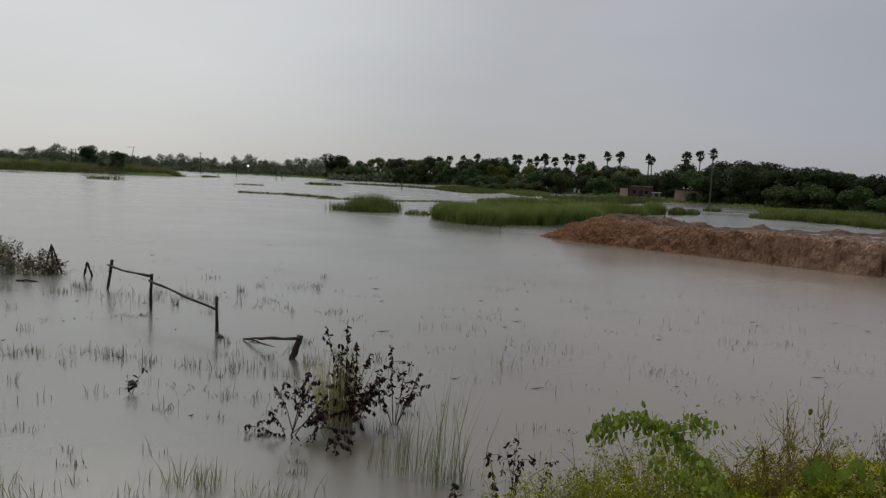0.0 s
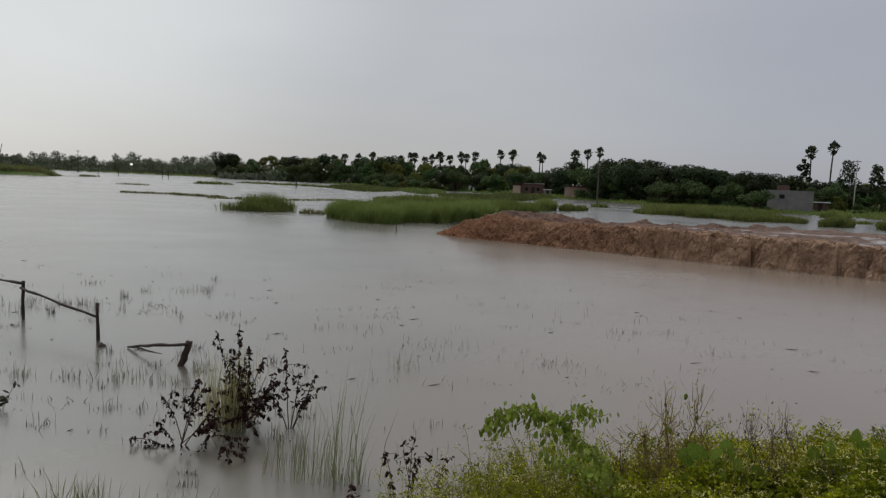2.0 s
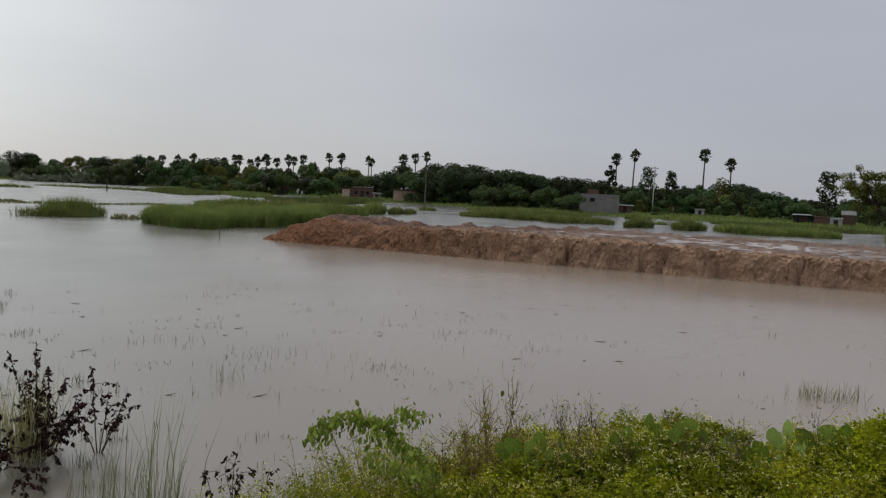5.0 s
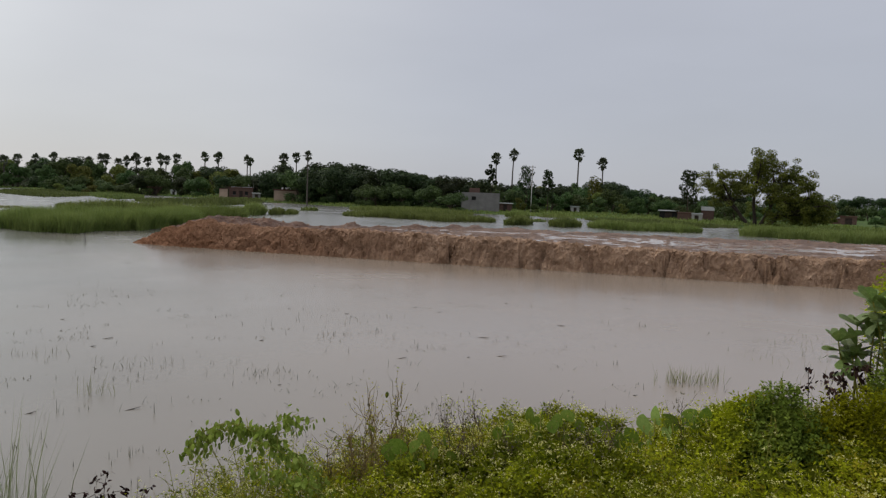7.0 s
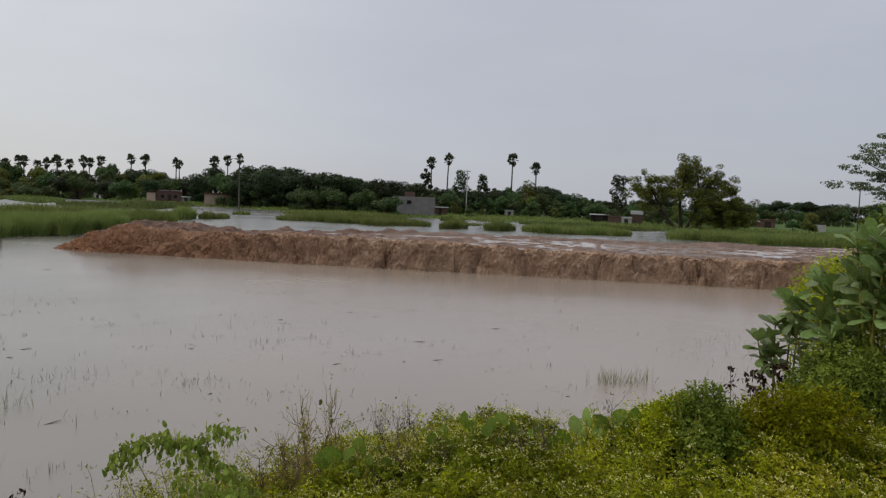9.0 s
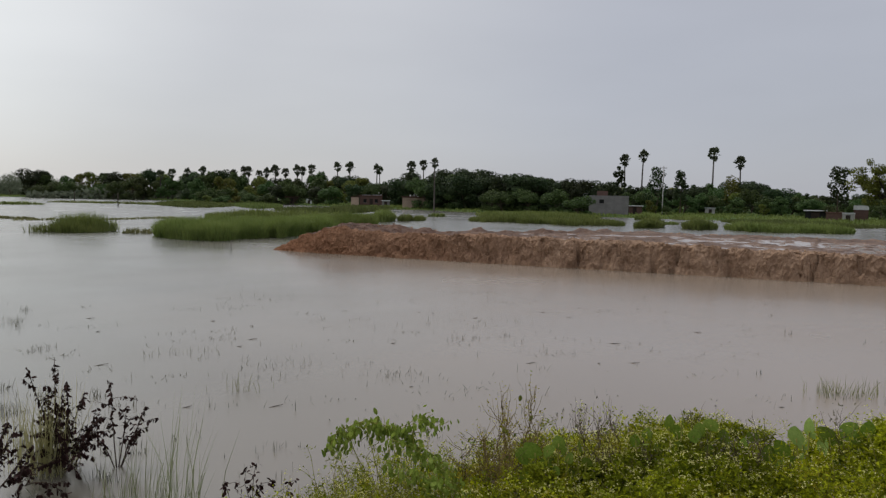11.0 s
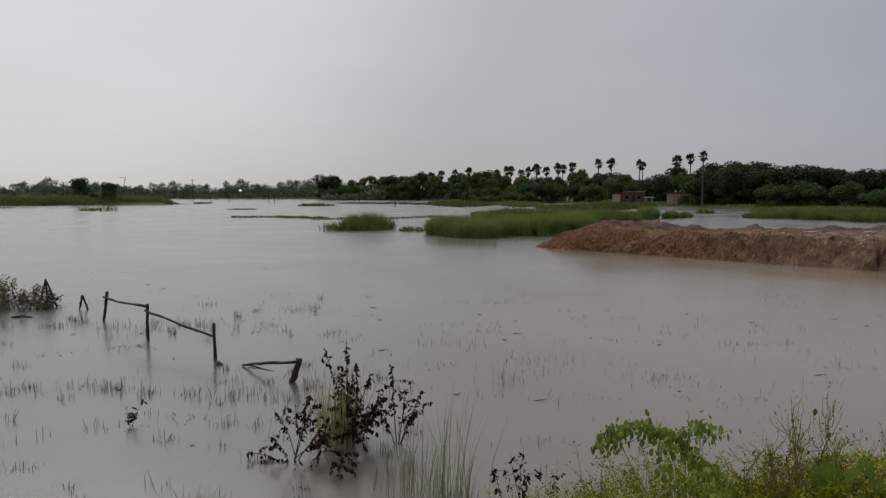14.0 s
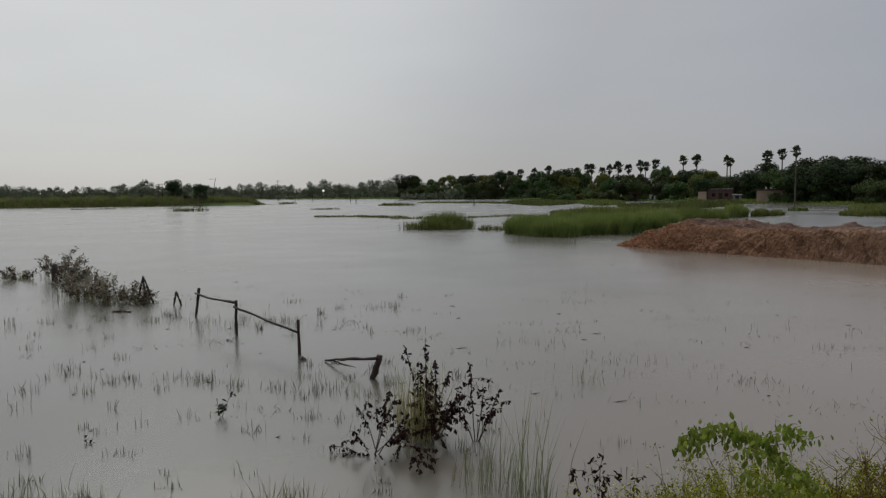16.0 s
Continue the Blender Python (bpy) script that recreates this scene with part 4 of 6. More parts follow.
def palm_crown_mesh(seed):
    """Stiff fan leaves of a palmyra round one head."""
    r = rand(seed)
    geo = Geo()
    # green fans above, with the sky between them; a skirt of older leaves hangs below
    for i in range(34):
        young = i < 22
        a = i * 2.399 + 0.3 * r.rand()
        el = radians((-8 + 88 * ((i + 0.5) / 22) if young else -42 - 44 * ((i - 21.5) / 12)) + 8 * r.randn())
        w = np.array([math.cos(a) * math.cos(el), math.sin(a) * math.cos(el), math.sin(el)])
        stalk = 0.75 + 0.35 * r.rand() if young else 0.55 + 0.55 * r.rand()
        hub = w * stalk
        geo.add(*tube([w * 0.1, hub], [0.04, 0.025], 4))
        side = unit(np.cross(w, [0, 0, 1.0]) + 0.35 * r.randn(3))
        up = np.cross(side, w)
        size = (0.8 if young else 0.7) + 0.2 * r.rand()
        rim = []
        for j in range(11):
            q = radians(-100 + 200 * j / 10)
            fold = 0.07 * (1 if j % 2 else -1)
            rim.append(hub + size * (w * math.cos(q) + side * math.sin(q)) * (1.0 if j % 2 else 0.8) + up * fold - np.array([0, 0, 0.1 * size * (1 - math.cos(q))]))
        geo.add([hub] + rim, [(0, j + 1, j + 2) for j in range(10)])
    return geo.mesh("crown", False)


PALM_CROWNS = [palm_crown_mesh(s) for s in (1, 2, 3)]
for me in PALM_CROWNS:
    me.materials.append(MATS["leaf_palm"])


def palm(x, y, z, size=1.0, seed=0):
    """A palmyra whose crown has its centre at z."""
    r = rand(seed + 100)
    g = ground_z(x, y)
    t = thing("palm_tree", "tall slender palmyra palm with a round head of fan leaves", "palm tree", (x, y, g), group="palms above the grove")
    h = z - g
    k = 0.6 * r.randn(2)
    pts = [(k[0] * (s - 1) * s, k[1] * (s - 1) * s, -0.5 + (h + 0.5) * s) for s in np.linspace(0, 1, 7)]
    part("trunk", Geo().add(*tube(pts, np.linspace(0.27, 0.17, 7) * max(0.55, size), 7)), "palm_bark", t)
    head = part("crown", PALM_CROWNS[seed % 3], "leaf_palm", t)
    head.matrix_basis = pose(0, 0, h, 8 * r.randn(), 8 * r.randn(), 360 * r.rand()) @ Matrix.Diagonal((size, size, size * 1.1, 1))
    return t


reed_bed(40.92, 110.69, 1.4, 0.9, 0, 1.0, 260, label="small tuft of reeds round a palm's foot", width=0.1)
for i, (x, y, z, s) in enumerate((
    (131.98, 190.83, 15.43, 1.0), (136.59, 187.56, 16.70, 1.05), (152.40, 174.97, 17.32, 1.12), (157.90, 170.03, 14.73, 1.05),
    (43.20, 118.38, 9.03, 0.46), (87.08, 250.30, 14.63, 1.0), (82.90, 251.71, 13.86, 1.1),
    (71.86, 258.20, 12.88, 0.95), (73.76, 261.82, 12.64, 0.85), (62.22, 260.69, 13.30, 1.1), (58.41, 263.62, 13.40, 0.95),
)):
    palm(x, y, z, s, i)
for i, (x, y, z, s) in enumerate((
    (51.07, 275.32, 12.72, 1.0), (48.03, 277.89, 11.99, 0.9), (46.42, 280.19, 12.19, 1.1), (42.28, 281.86, 11.16, 0.95), (38.57, 282.39, 11.86, 1.2),
    (35.59, 284.80, 11.12, 1.0), (32.78, 285.13, 10.34, 0.9), (28.81, 285.56, 11.48, 1.0), (27.58, 288.70, 11.49, 1.0), (23.87, 289.03, 10.44, 0.95),
    (12.71, 291.74, 11.23, 1.0), (7.10, 291.93, 10.52, 0.9), (1.72, 295.01, 10.12, 1.0), (-2.36, 295.01, 9.47, 1.0),
)):
    palm(x, y, z, s, i + 11)


def young_tree(x, y, h, w, seed, material="leaf_dark", label="slim upright young tree near the houses"):
    r = rand(seed)
    t = thing("tree", label, "tree", (x, y, ground_z(x, y)), group="young trees near the houses")
    wood = Geo()
    top, way, pts = limb(wood, (0, 0, -0.4), (0.03, 0.03, 1), h * 0.92, 0.13, r, 0.1, 7, 6, 0.25)
    lobes = []
    for i in range(12):
        z = h * (0.3 + 0.66 * (i + r.rand()) / 12)
        a = i * 2.4
        k = w * (0.5 + 0.5 * r.rand()) * (1.2 - z / h) ** 0.5
        c = np.array([k * math.cos(a), k * math.sin(a), z])
        lobes.append((c, w * (0.32 + 0.22 * r.rand()), 1.0))
        p0 = pts[min(6, int(z / h * 7))]
        limb(wood, p0, c - p0, np.linalg.norm(c - p0), 0.03, r, 0.2, 3, 4)
    part("trunk", wood, "bark", t)
    part("crown", crown(r, lobes, 1000, 0.4), material, t)
    return t


young_tree(90.22, 132.17, 10.03, 1.3, 1)
young_tree(96.53, 127.64, 9.70, 1.9, 2)
young_tree(103.42, 128.60, 9.55, 1.5, 3)
young_tree(128.21, 140.26, 8.73, 2.2, 6, "leaf_olive", "pale thin-leaved young tree behind the houses")
young_tree(106.09, 91.41, 9.17, 1.7, 4)
young_tree(43.99, 210.45, 3.82, 3.0, 5, "leaf_mid", "bright green bushy young tree on the shore")


def field_tree():
    """The open-branched tree behind the embankment."""
    x, y = 103.63, 75.20
    r = rand(8)
    t = thing("tree", "big open-branched tree with thin yellowish-green foliage", "tree", (x, y, ground_z(x, y)))
    wood, lobes = Geo(), []
    # (sideways, depth, height) ends of the main limbs; sideways runs across the line of sight
    across = np.array([0.59, -0.81, 0])
    deep = np.array([0.81, 0.59, 0])
    ends = ((-9.8, 0.5, 8.4), (-6.8, -1.0, 10.2), (-5.0, 1.5, 8.4), (-8.0, 0.4, 7.0), (-2.8, 0.6, 7.8), (-1.4, 0.0, 10.4), (0.2, 1.2, 12.0), (1.4, -1.4, 12.8), (3.6, 1.0, 12.3), (5.6, -0.8, 10.4), (8.0, 0.6, 9.2), (10.0, -0.4, 6.6), (9.0, 1.8, 4.6), (6.0, -2.0, 6.0), (3.0, 2.0, 7.4), (-1.6, -2.2, 6.8), (2.4, -1.5, 5.4), (-4.0, 0.8, 6.6), (1.0, 0.6, 7.6), (4.6, -0.6, 5.0), (7.0, 0.8, 4.2), (5.2, 1.5, 3.4), (8.6, -1.0, 2.6), (11.2, 0.5, 3.0), (9.6, 0.0, 1.6), (12.4, 0.3, 4.2), (3.4, -1, 2.0), (6.4, 1, 1.5), (-7.6, 0.6, 5.4), (4.0, 0.5, 9.6), (7.4, 0.5, 7.4), (0.4, 0, 9.6))
    stems = []
    for k, (s, z) in enumerate(((-3.2, 3.6), (-0.6, 5.2), (1.8, 5.0), (4.2, 3.2))):
        e = across * s + deep * (0.5 - 0.4 * k) + np.array([0, 0, z])
        q, w, pts = limb(wood, across * 0.25 * s - np.array([0, 0, 0.3]), e, np.linalg.norm(e), 0.34, r, 0.12, 6, 7, 0.6)
        stems.append(pts)
    for s, dpt, z in ends:
        c = across * 0.8 * s + deep * dpt + np.array([0, 0, 0.8 * z])
        pts = min(stems, key=lambda q: np.linalg.norm(q[-1] - c))
        p0 = pts[-1] if z > 6 else pts[-3]
        q, w, sub = limb(wood, p0, c - p0, np.linalg.norm(c - p0), 0.25, r, 0.16, 6, 6, 0.3)
        for j in range(8):
            v = unit(c - p0) + 0.8 * r.randn(3) + np.array([0, 0, 0.2])
            e, w2, _ = limb(wood, sub[3 + j % 4], v, 1.2 + 1.4 * r.rand(), 0.06, r, 0.3, 4, 4)
            lobes.append((e, 0.45 + 0.45 * r.rand(), 0.6))
        lobes.append((c, 0.8 + 0.4 * r.rand(), 0.65))
    part("trunk", wood, "bark_dark", t, "dark forked trunk and limbs")
    part("crown", crown(r, [(c, 1.12 * q, 0.7) for c, q, _ in lobes], 44000, 0.215), "leaf_field", t)


field_tree()


def layered_tree():
    """The flat-layered tree whose boughs reach in over the shore."""
    x, y = 67.77, 24.50
    r = rand(9)
    t = thing("tree", "spreading tree with thin flat layers of grey-green leaves", "tree", (x, y, ground_z(x, y)))
    wood, lobes = Geo(), []
    q, w, pts = limb(wood, (0, 0, -0.3), (0.05, 0.02, 1), 8.6, 0.3, r, 0.1, 8, 8, 0.5)
    across = np.array([0.35, -0.94, 0])
    deep = np.array([0.94, 0.35, 0])
    for s, dpt, z in ((-7.4, 0.3, 9.0), (-6.4, -1.0, 9.8), (-5.4, 1.0, 8.4), (-6.0, 0.8, 10.8), (-4.6, -0.5, 11.6), (-3.0, 2.0, 8.0), (0, -2.4, 12.2), (3.2, 1.2, 11.6), (5.6, -1.0, 10), (7.6, 0.4, 8.4), (2.6, 3.0, 9.2), (-2.4, -3.2, 9.6)):
        c = across * (s + 0.7) + deep * dpt + np.array([0, 0, z - 0.4])
        p0 = pts[4 + int(z > 8) + int(z > 10)]
        e, w2, sub = limb(wood, p0, c - p0, np.linalg.norm(c - p0), 0.11, r, 0.12, 7, 5, 0.25)
        for j in range(16):
            f = sub[2 + j % 6] + np.array([1.1, 1.1, 0.16]) * r.randn(3) * 0.9
            lobes.append((f, 0.5 + 0.4 * r.rand(), 0.22))
        lobes.append((c, 0.9, 0.28))
    part("trunk", wood, "bark", t)
    part("crown", crown(r, lobes, 11000, 0.22), "leaf_grey_and_haze", t)


layered_tree()


# ---- houses ----
def pierced_wall(w, h, th, holes):
    """A wall along x with rectangular holes (x0, z0, x1, z1) through it."""
    geo = Geo()
    xs = sorted({0.0, w, *[q[0] for q in holes], *[q[2] for q in holes]})
    for a, b in zip(xs, xs[1:]):
        zs = [(q[1], q[3]) for q in holes if q[0] <= a and q[2] >= b]
        z = 0.0
        for z0, z1 in sorted(zs):
            if z0 > z:
                geo.add(*box(a, 0, z, b, th, z0))
            z = z1
        if z < h:
            geo.add(*box(a, 0, z, b, th, h))
    return geo


def house(x, y, rz, w, dp, h, wall, roof, label, windows=(), doors=(), over=0.25, thick=0.16, base=None):
    """A small flat-roofed house; its front runs along x, at y = 0, and faces the camera."""
    z = ground_z(x, y) if base is None else base
    t = thing("house", label, "house", (x, y, z), rz, group="village houses")
    holes = [*windows, *doors]
    part("wall", pierced_wall(w, h, 0.25, holes), wall, t, smooth=False)
    for name, m, width in (("wall", pose(w, 0.25, 0, 0, 0, 90), dp - 0.5), ("wall", pose(0.25, 0.25, 0, 0, 0, 90), dp - 0.5), ("wall", pose(0, dp - 0.25, 0), w)):
        o = part(name, pierced_wall(width, h, 0.25, []), wall, t, smooth=False)
        o.matrix_basis = m
    part("floor", Geo().add(*box(0.26, 0.26, -0.6, w - 0.26, dp - 0.26, 0.05)), "inside_shade", t, smooth=False)
    part("roof", Geo().add(*box(-over, -over, h + 0.003, w + over, dp + over, h + thick)), roof, t, smooth=False)
    for x0, z0, x1, z1 in windows:
        o = part("window", Geo().add(*box(x0 + 0.003, 0.17, z0, x1 - 0.003, 0.2, z1)), "inside_shade", t, "dark unlit window", smooth=False)
        part("sill", Geo().add(*box(x0 - 0.06, -0.06, z0 - 0.08, x1 + 0.06, -0.003, z0)), "concrete", o, smooth=False)
    for x0, z0, x1, z1 in doors:
        part("door", Geo().add(*box(x0 + 0.003, 0.14, z0, x1 - 0.003, 0.19, z1)), "wood_wet", t, "dark wooden door", smooth=False)
    return t


# grey unfinished house with a stair head
x, y = 77.60, 123.70
grey = house(x, y, -33, 7.6, 6, 3.35, "concrete", "concrete", "unfinished grey concrete house with a flat roof", over=0.06, windows=((2.0, 2.2, 2.9, 2.95),))
part("stair_head", pierced_wall(2.1, 1.1, 1.8, ()), "brick_wall", grey, "bare brick stair head", smooth=False).matrix_basis = pose(1.5, 0.6, 3.52)
part("parapet", Geo().add(*box(0, 0.003, 3.52, 7.6, 0.2, 3.72)), "concrete", grey, smooth=False)
x, y = 79.36, 129.66
house(x, y, -33, 1.5, 2, 2.1, "white_wash", "tin", "small whitewashed hut with a tin roof", over=0.1, doors=((0.4, 0, 1.1, 1.8),))
x, y = 90.89, 129.27
house(x, y, -33, 2.7, 2.5, 1.6, "brick_wall", "white_wash", "low brick shed with a pale roof", over=0.25, doors=((0.8, 0, 1.6, 1.4),))
x, y = 53.69, 169.72
ochre = house(x, y, -19, 6.3, 5, 2.6, "plaster_ochre", "roof_tile", "low ochre-plastered house with a dark red roof edge", over=0.2, thick=0.3)
for k, (a, b) in enumerate(((1.9, 0.45), (5.2, 0.7))):
    part("roof_tank", Geo().add(*tube([(a, 1.5, 2.9), (a, 1.5, 2.9 + b * 0.8), (a, 1.5, 2.9 + b)], [b * 0.45, b * 0.45, b * 0.2], 10)), ("white_wash", "plastic_black")[k], ochre)
x, y = 44.99, 186.67
house(x, y, -14, 2.0, 4, 2.5, "plaster_ochre", "roof_tile", "pale plastered end of a village house", over=0.1)
x, y = 47.65, 188.07
brick = house(x, y, -14, 6.0, 5, 2.75, "brick_wall", "roof_tile", "dark red brick village house with a tiled roof", over=0.2, windows=((1.0, 1.0, 1.8, 1.9), (4.0, 1.0, 4.8, 1.9)), doors=((2.6, 0, 3.5, 2.0),))
part("roof_sheet", Geo().add(*box(0.6, 0.3, 2.93, 3.0, 2.0, 3.02)), "tin", brick, "pale metal roof sheet", smooth=False)
part("roof_sheet", Geo().add(*box(3.4, 0.3, 2.93, 5.8, 1.6, 3.05)), "tin", brick, "pale metal roof sheet", smooth=False)
x, y = 52.31, 182.67
house(x, y, -14, 1.9, 2, 1.5, "concrete", "white_wash", "low shed with a pale roof", over=0.2, doors=((0.5, 0, 1.3, 1.3),))
x, y = 33.36, 222.52
house(x, y, -8, 3.8, 4, 2.2, "brick_wall", "roof_tile", "small dark brick hut under the trees", over=0.3, doors=((1.4, 0, 2.3, 1.8),))
x, y = 39.53, 221.51
house(x, y, -8, 1.6, 1.6, 1.3, "white_wash", "tin", "tiny white roadside shrine", over=0.1, doors=((0.4, 0, 1.1, 1.0),))
x, y = 103.50, 91.36
house(x, y, -51, 2.6, 4, 1.35, "brick_wall", "roof_tile", "red brick hut beside a pale shed", over=0.1)
x, y = 104.33, 88.88
house(x, y, -51, 1.8, 3, 1.3, "concrete_pale", "tin", "pale grey shed beside a brick hut", over=0.05, doors=((0.5, 0, 1.2, 1.1),))
x, y = 109.20, 90.85
house(x, y, -51, 2.2, 3, 2.0, "brick_wall", "white_wash", "narrow brick hut with a white roof block", over=0.05, thick=0.7)
# closed walls coloured near-black, as the shade in an open shed
x, y = 110.23, 101.80
house(x, y, -48, 3.4, 3, 1.5, "inside_shade", "white_wash", "shed with a pale roof, its near-black walls painting an open shaded inside", over=0.3, doors=((1.0, 0, 2.4, 1.4),))
x, y = 146.29, 86.72
house(x, y, -61, 3.0, 3, 1.6, "brick_wall", "roof_tile", "small brick hut with a dark doorway", over=0.15, doors=((0.9, 0, 2.2, 1.3),))
x, y = 147.02, 89.38
house(x, y, -61, 2.0, 3, 1.2, "brick_wall", "tin", "low brick shed with a metal roof", over=0.1)
x, y = 133.54, 68.46
house(x, y, -64, 1.9, 1.5, 1.2, "concrete_pale", "concrete_pale", "low pale concrete pump house", over=0.02)
for px, py in ((86.71, 148.57), (113.96, 132.85)):
    house(px, py, -36, 2.0, 3, 1.3, "concrete_pale", "tin", "pale hut half hidden by trees", over=0.15, doors=((0.7, 0, 1.4, 1.1),))




# ---- poles and fences ----
def pole(x, y, top, r0, label, bars=0, lean=(0, 0), material="concrete_pale", group="poles"):
    g = max(-0.3, ground_z(x, y))
    t = thing("utility_pole" if bars else "post", label, "pole" if bars else "post", (x, y, g), group=group)
    h = top - g
    part("pole", Geo().add(*tube([(lean[0] * s * h, lean[1] * s * h, -0.3 + (h + 0.3) * s) for s in (0, 0.35, 0.7, 1)], [r0, r0 * 0.92, r0 * 0.85, r0 * 0.75], 7)), material, t)
    for k in range(bars):
        z = h - 0.35 - 0.7 * k
        part("crossarm", Geo().add(*tube([(-0.9, 0.16, z), (0.9, 0.16, z)], [0.06, 0.06], 5)), "wood_wet", t)
        for s in (-0.75, 0, 0.75):
            part("insulator", Geo().add(*tube([(s, 0.16, z + 0.06), (s, 0.16, z + 0.16), (s, 0.16, z + 0.26)], [0.04, 0.06, 0.03], 6)), "white_wash", t)
    return t


pole(92.66, 120.53, 10.12, 0.11, "slim concrete electricity pole near the houses", 1)
pole(159.30, 72.62, 9.88, 0.14, "slim weathered electricity pole on the shore", 0, material="palm_bark")
pole(-136.63, 267.13, 7.26, 0.13, "far electricity pole among trees", 1, material="wood_wet")
pole(-135.48, 267.71, 7.33, 0.13, "far electricity pole among trees", 1, material="wood_wet")
pole(-115.17, 266.19, 9.05, 0.13, "leaning far electricity pole", 1, (0.18, 0), material="wood_wet")
pole(-101.71, 303.44, 8.69, 0.13, "far electricity pole among trees", 1, material="wood_wet")
for px, py, pz in ((-55.17, 238.72, 4.34), (-52.28, 234.25, 2.46), (-25.36, 236.65, 2.96), (-74.20, 238.75, 2.62), (-71.37, 250.03, 2.73), (-9.88, 169.73, 2.64)):
    pole(px, py, pz, 0.12, "dark wooden stake standing in the far water", material="wood_wet", group="stakes in the far water")
x, y = -17.95, 26.52
pole(x, y, 0.58, 0.1, "short thick dark stump among flooded bushes", material="wood_wet", group="stakes in the near water")
pole(3.51, 43.89, 0.50, 0.025, "thin crooked stick standing in the water", lean=(-0.08, 0), material="wood_wet", group="stakes in the near water")


def far_lamp():
    """A lit lamp on a pole among the far trees."""
    x, y, z = -96.84, 359.22, 4.23
    t = thing("street_lamp", "far street lamp already lit under the dull sky", "lamp", (x, y, 0.3))
    part("pole", Geo().add(*tube([(0, 0, -0.4), (0, 0, 3), (0, 0, z + 0.6)], [0.09, 0.08, 0.06], 6)), "concrete_pale", t)
    m = bpy.data.materials.new("lamp_glow")
    m.use_nodes = True
    b = m.node_tree.nodes["Principled BSDF"]
    b.inputs["Emission Color"].default_value, b.inputs["Emission Strength"].default_value = (1.0, 0.97, 0.9, 1), 0.9
    MATS["lamp_glow"] = m
    part("lamp_head", Geo().add(*tube([(0, -0.25, z - 0.75), (0, -0.25, z - 0.6), (0, -0.25, z - 0.3), (0, -0.25, z - 0.05), (0, -0.25, z + 0.1)], [0.15, 0.5, 0.6, 0.5, 0.15], 10)), "lamp_glow", t, "glowing white lamp head")


far_lamp()


def stick(points, r0, r1, seed, knots=0.12, sides=7):
    """A rough, slightly bent wooden bar through points."""
    r = rand(seed)
    p = np.asarray(points, float)
    n = 9
    t = np.linspace(0, len(p) - 1, n)
    q = np.stack([np.interp(t, range(len(p)), p[:, k]) for k in range(3)], 1)
    q[1:-1] += 0.2 * r0 * r.randn(n - 2, 3)
    return tube(q, np.linspace(r0, r1, n) * (1 + knots * r.randn(n)), sides)


def fence():
    a, b, c = Vector((-8.54, 18.51, 0)), Vector((-6.55, 16.15, 0)), Vector((-4.45, 14.21, 0))
    t = thing("fence", "rough drowned fence of three wooden posts and two poles", "fence", (b.x, b.y, 0))
    o = Vector((b.x, b.y, 0))
    for k, (q, h, r0) in enumerate(((a, 0.76, 0.04), (b, 0.8, 0.04), (c, 0.71, 0.04))):
        q = q - o
        part("post", Geo().add(*stick([(q.x - (0.14, 0, 0)[k], q.y, -0.8), (q.x - (0.06, -0.02, -0.02)[k], q.y, 0), (q.x + (0.06, 0.03, 0.0)[k], q.y, h)], r0, r0 * 0.85, k)), "wood_wet", t)
    a, b, c = a - o, b - o, c - o
    part("rail", Geo().add(*stick([(a.x - 0.02, a.y - 0.06, 0.63), (a.x + 0.35 * (b.x - a.x), a.y + 0.35 * (b.y - a.y) - 0.06, 0.63), (b.x + 0.05, b.y - 0.06, 0.75)], 0.024, 0.032, 7)), "wood_wet", t)
    part("rail", Geo().add(*stick([(b.x, b.y - 0.06, 0.66), (b.x + 0.4 * (c.x - b.x), b.y + 0.4 * (c.y - b.y), 0.55), (c.x, c.y - 0.06, 0.46)], 0.03, 0.025, 8)), "wood_wet", t)
    e, s = Vector((-2.56, 12.40, 0)), Vector((-3.74, 13.61, 0))
    t = thing("fence", "broken fence end, one leaning post with a fallen pole", "fence", (e.x, e.y, 0))
    s = s - e
    part("post", Geo().add(*stick([(-0.1, 0, -0.5), (0, 0, 0), (0.13, 0.0, 0.42)], 0.055, 0.06, 3)), "wood_wet", t)
    part("rail", Geo().add(*stick([(0.12, -0.07, 0.38), (0.5 * s.x, 0.5 * s.y, 0.2), (s.x, s.y, 0.02)], 0.03, 0.022, 4)), "wood_wet", t)
    part("rail", Geo().add(*stick([(0.6 * s.x + 0.3, 0.6 * s.y, -0.03), (s.x + 0.12, s.y, 0.03)], 0.02, 0.016, 5)), "wood_wet", t)


fence()


def props(x, y, h, seed, legs=3):
    r = rand(seed)
    t = thing("wooden_prop", "leaning wooden props of a drowned fence", "prop", (x, y, 0), group="fence props")
    for k in range(legs):
        s = (k - (legs - 1) / 2) * 0.36
        part("stake", Geo().add(*stick([(s, 0.1 * k, -0.4), (0.45 * s, 0.05, 0.3 * h), (0.02 * k, 0, h * (1 - 0.06 * k))], 0.03, 0.026, seed + k)), "wood_wet", t)


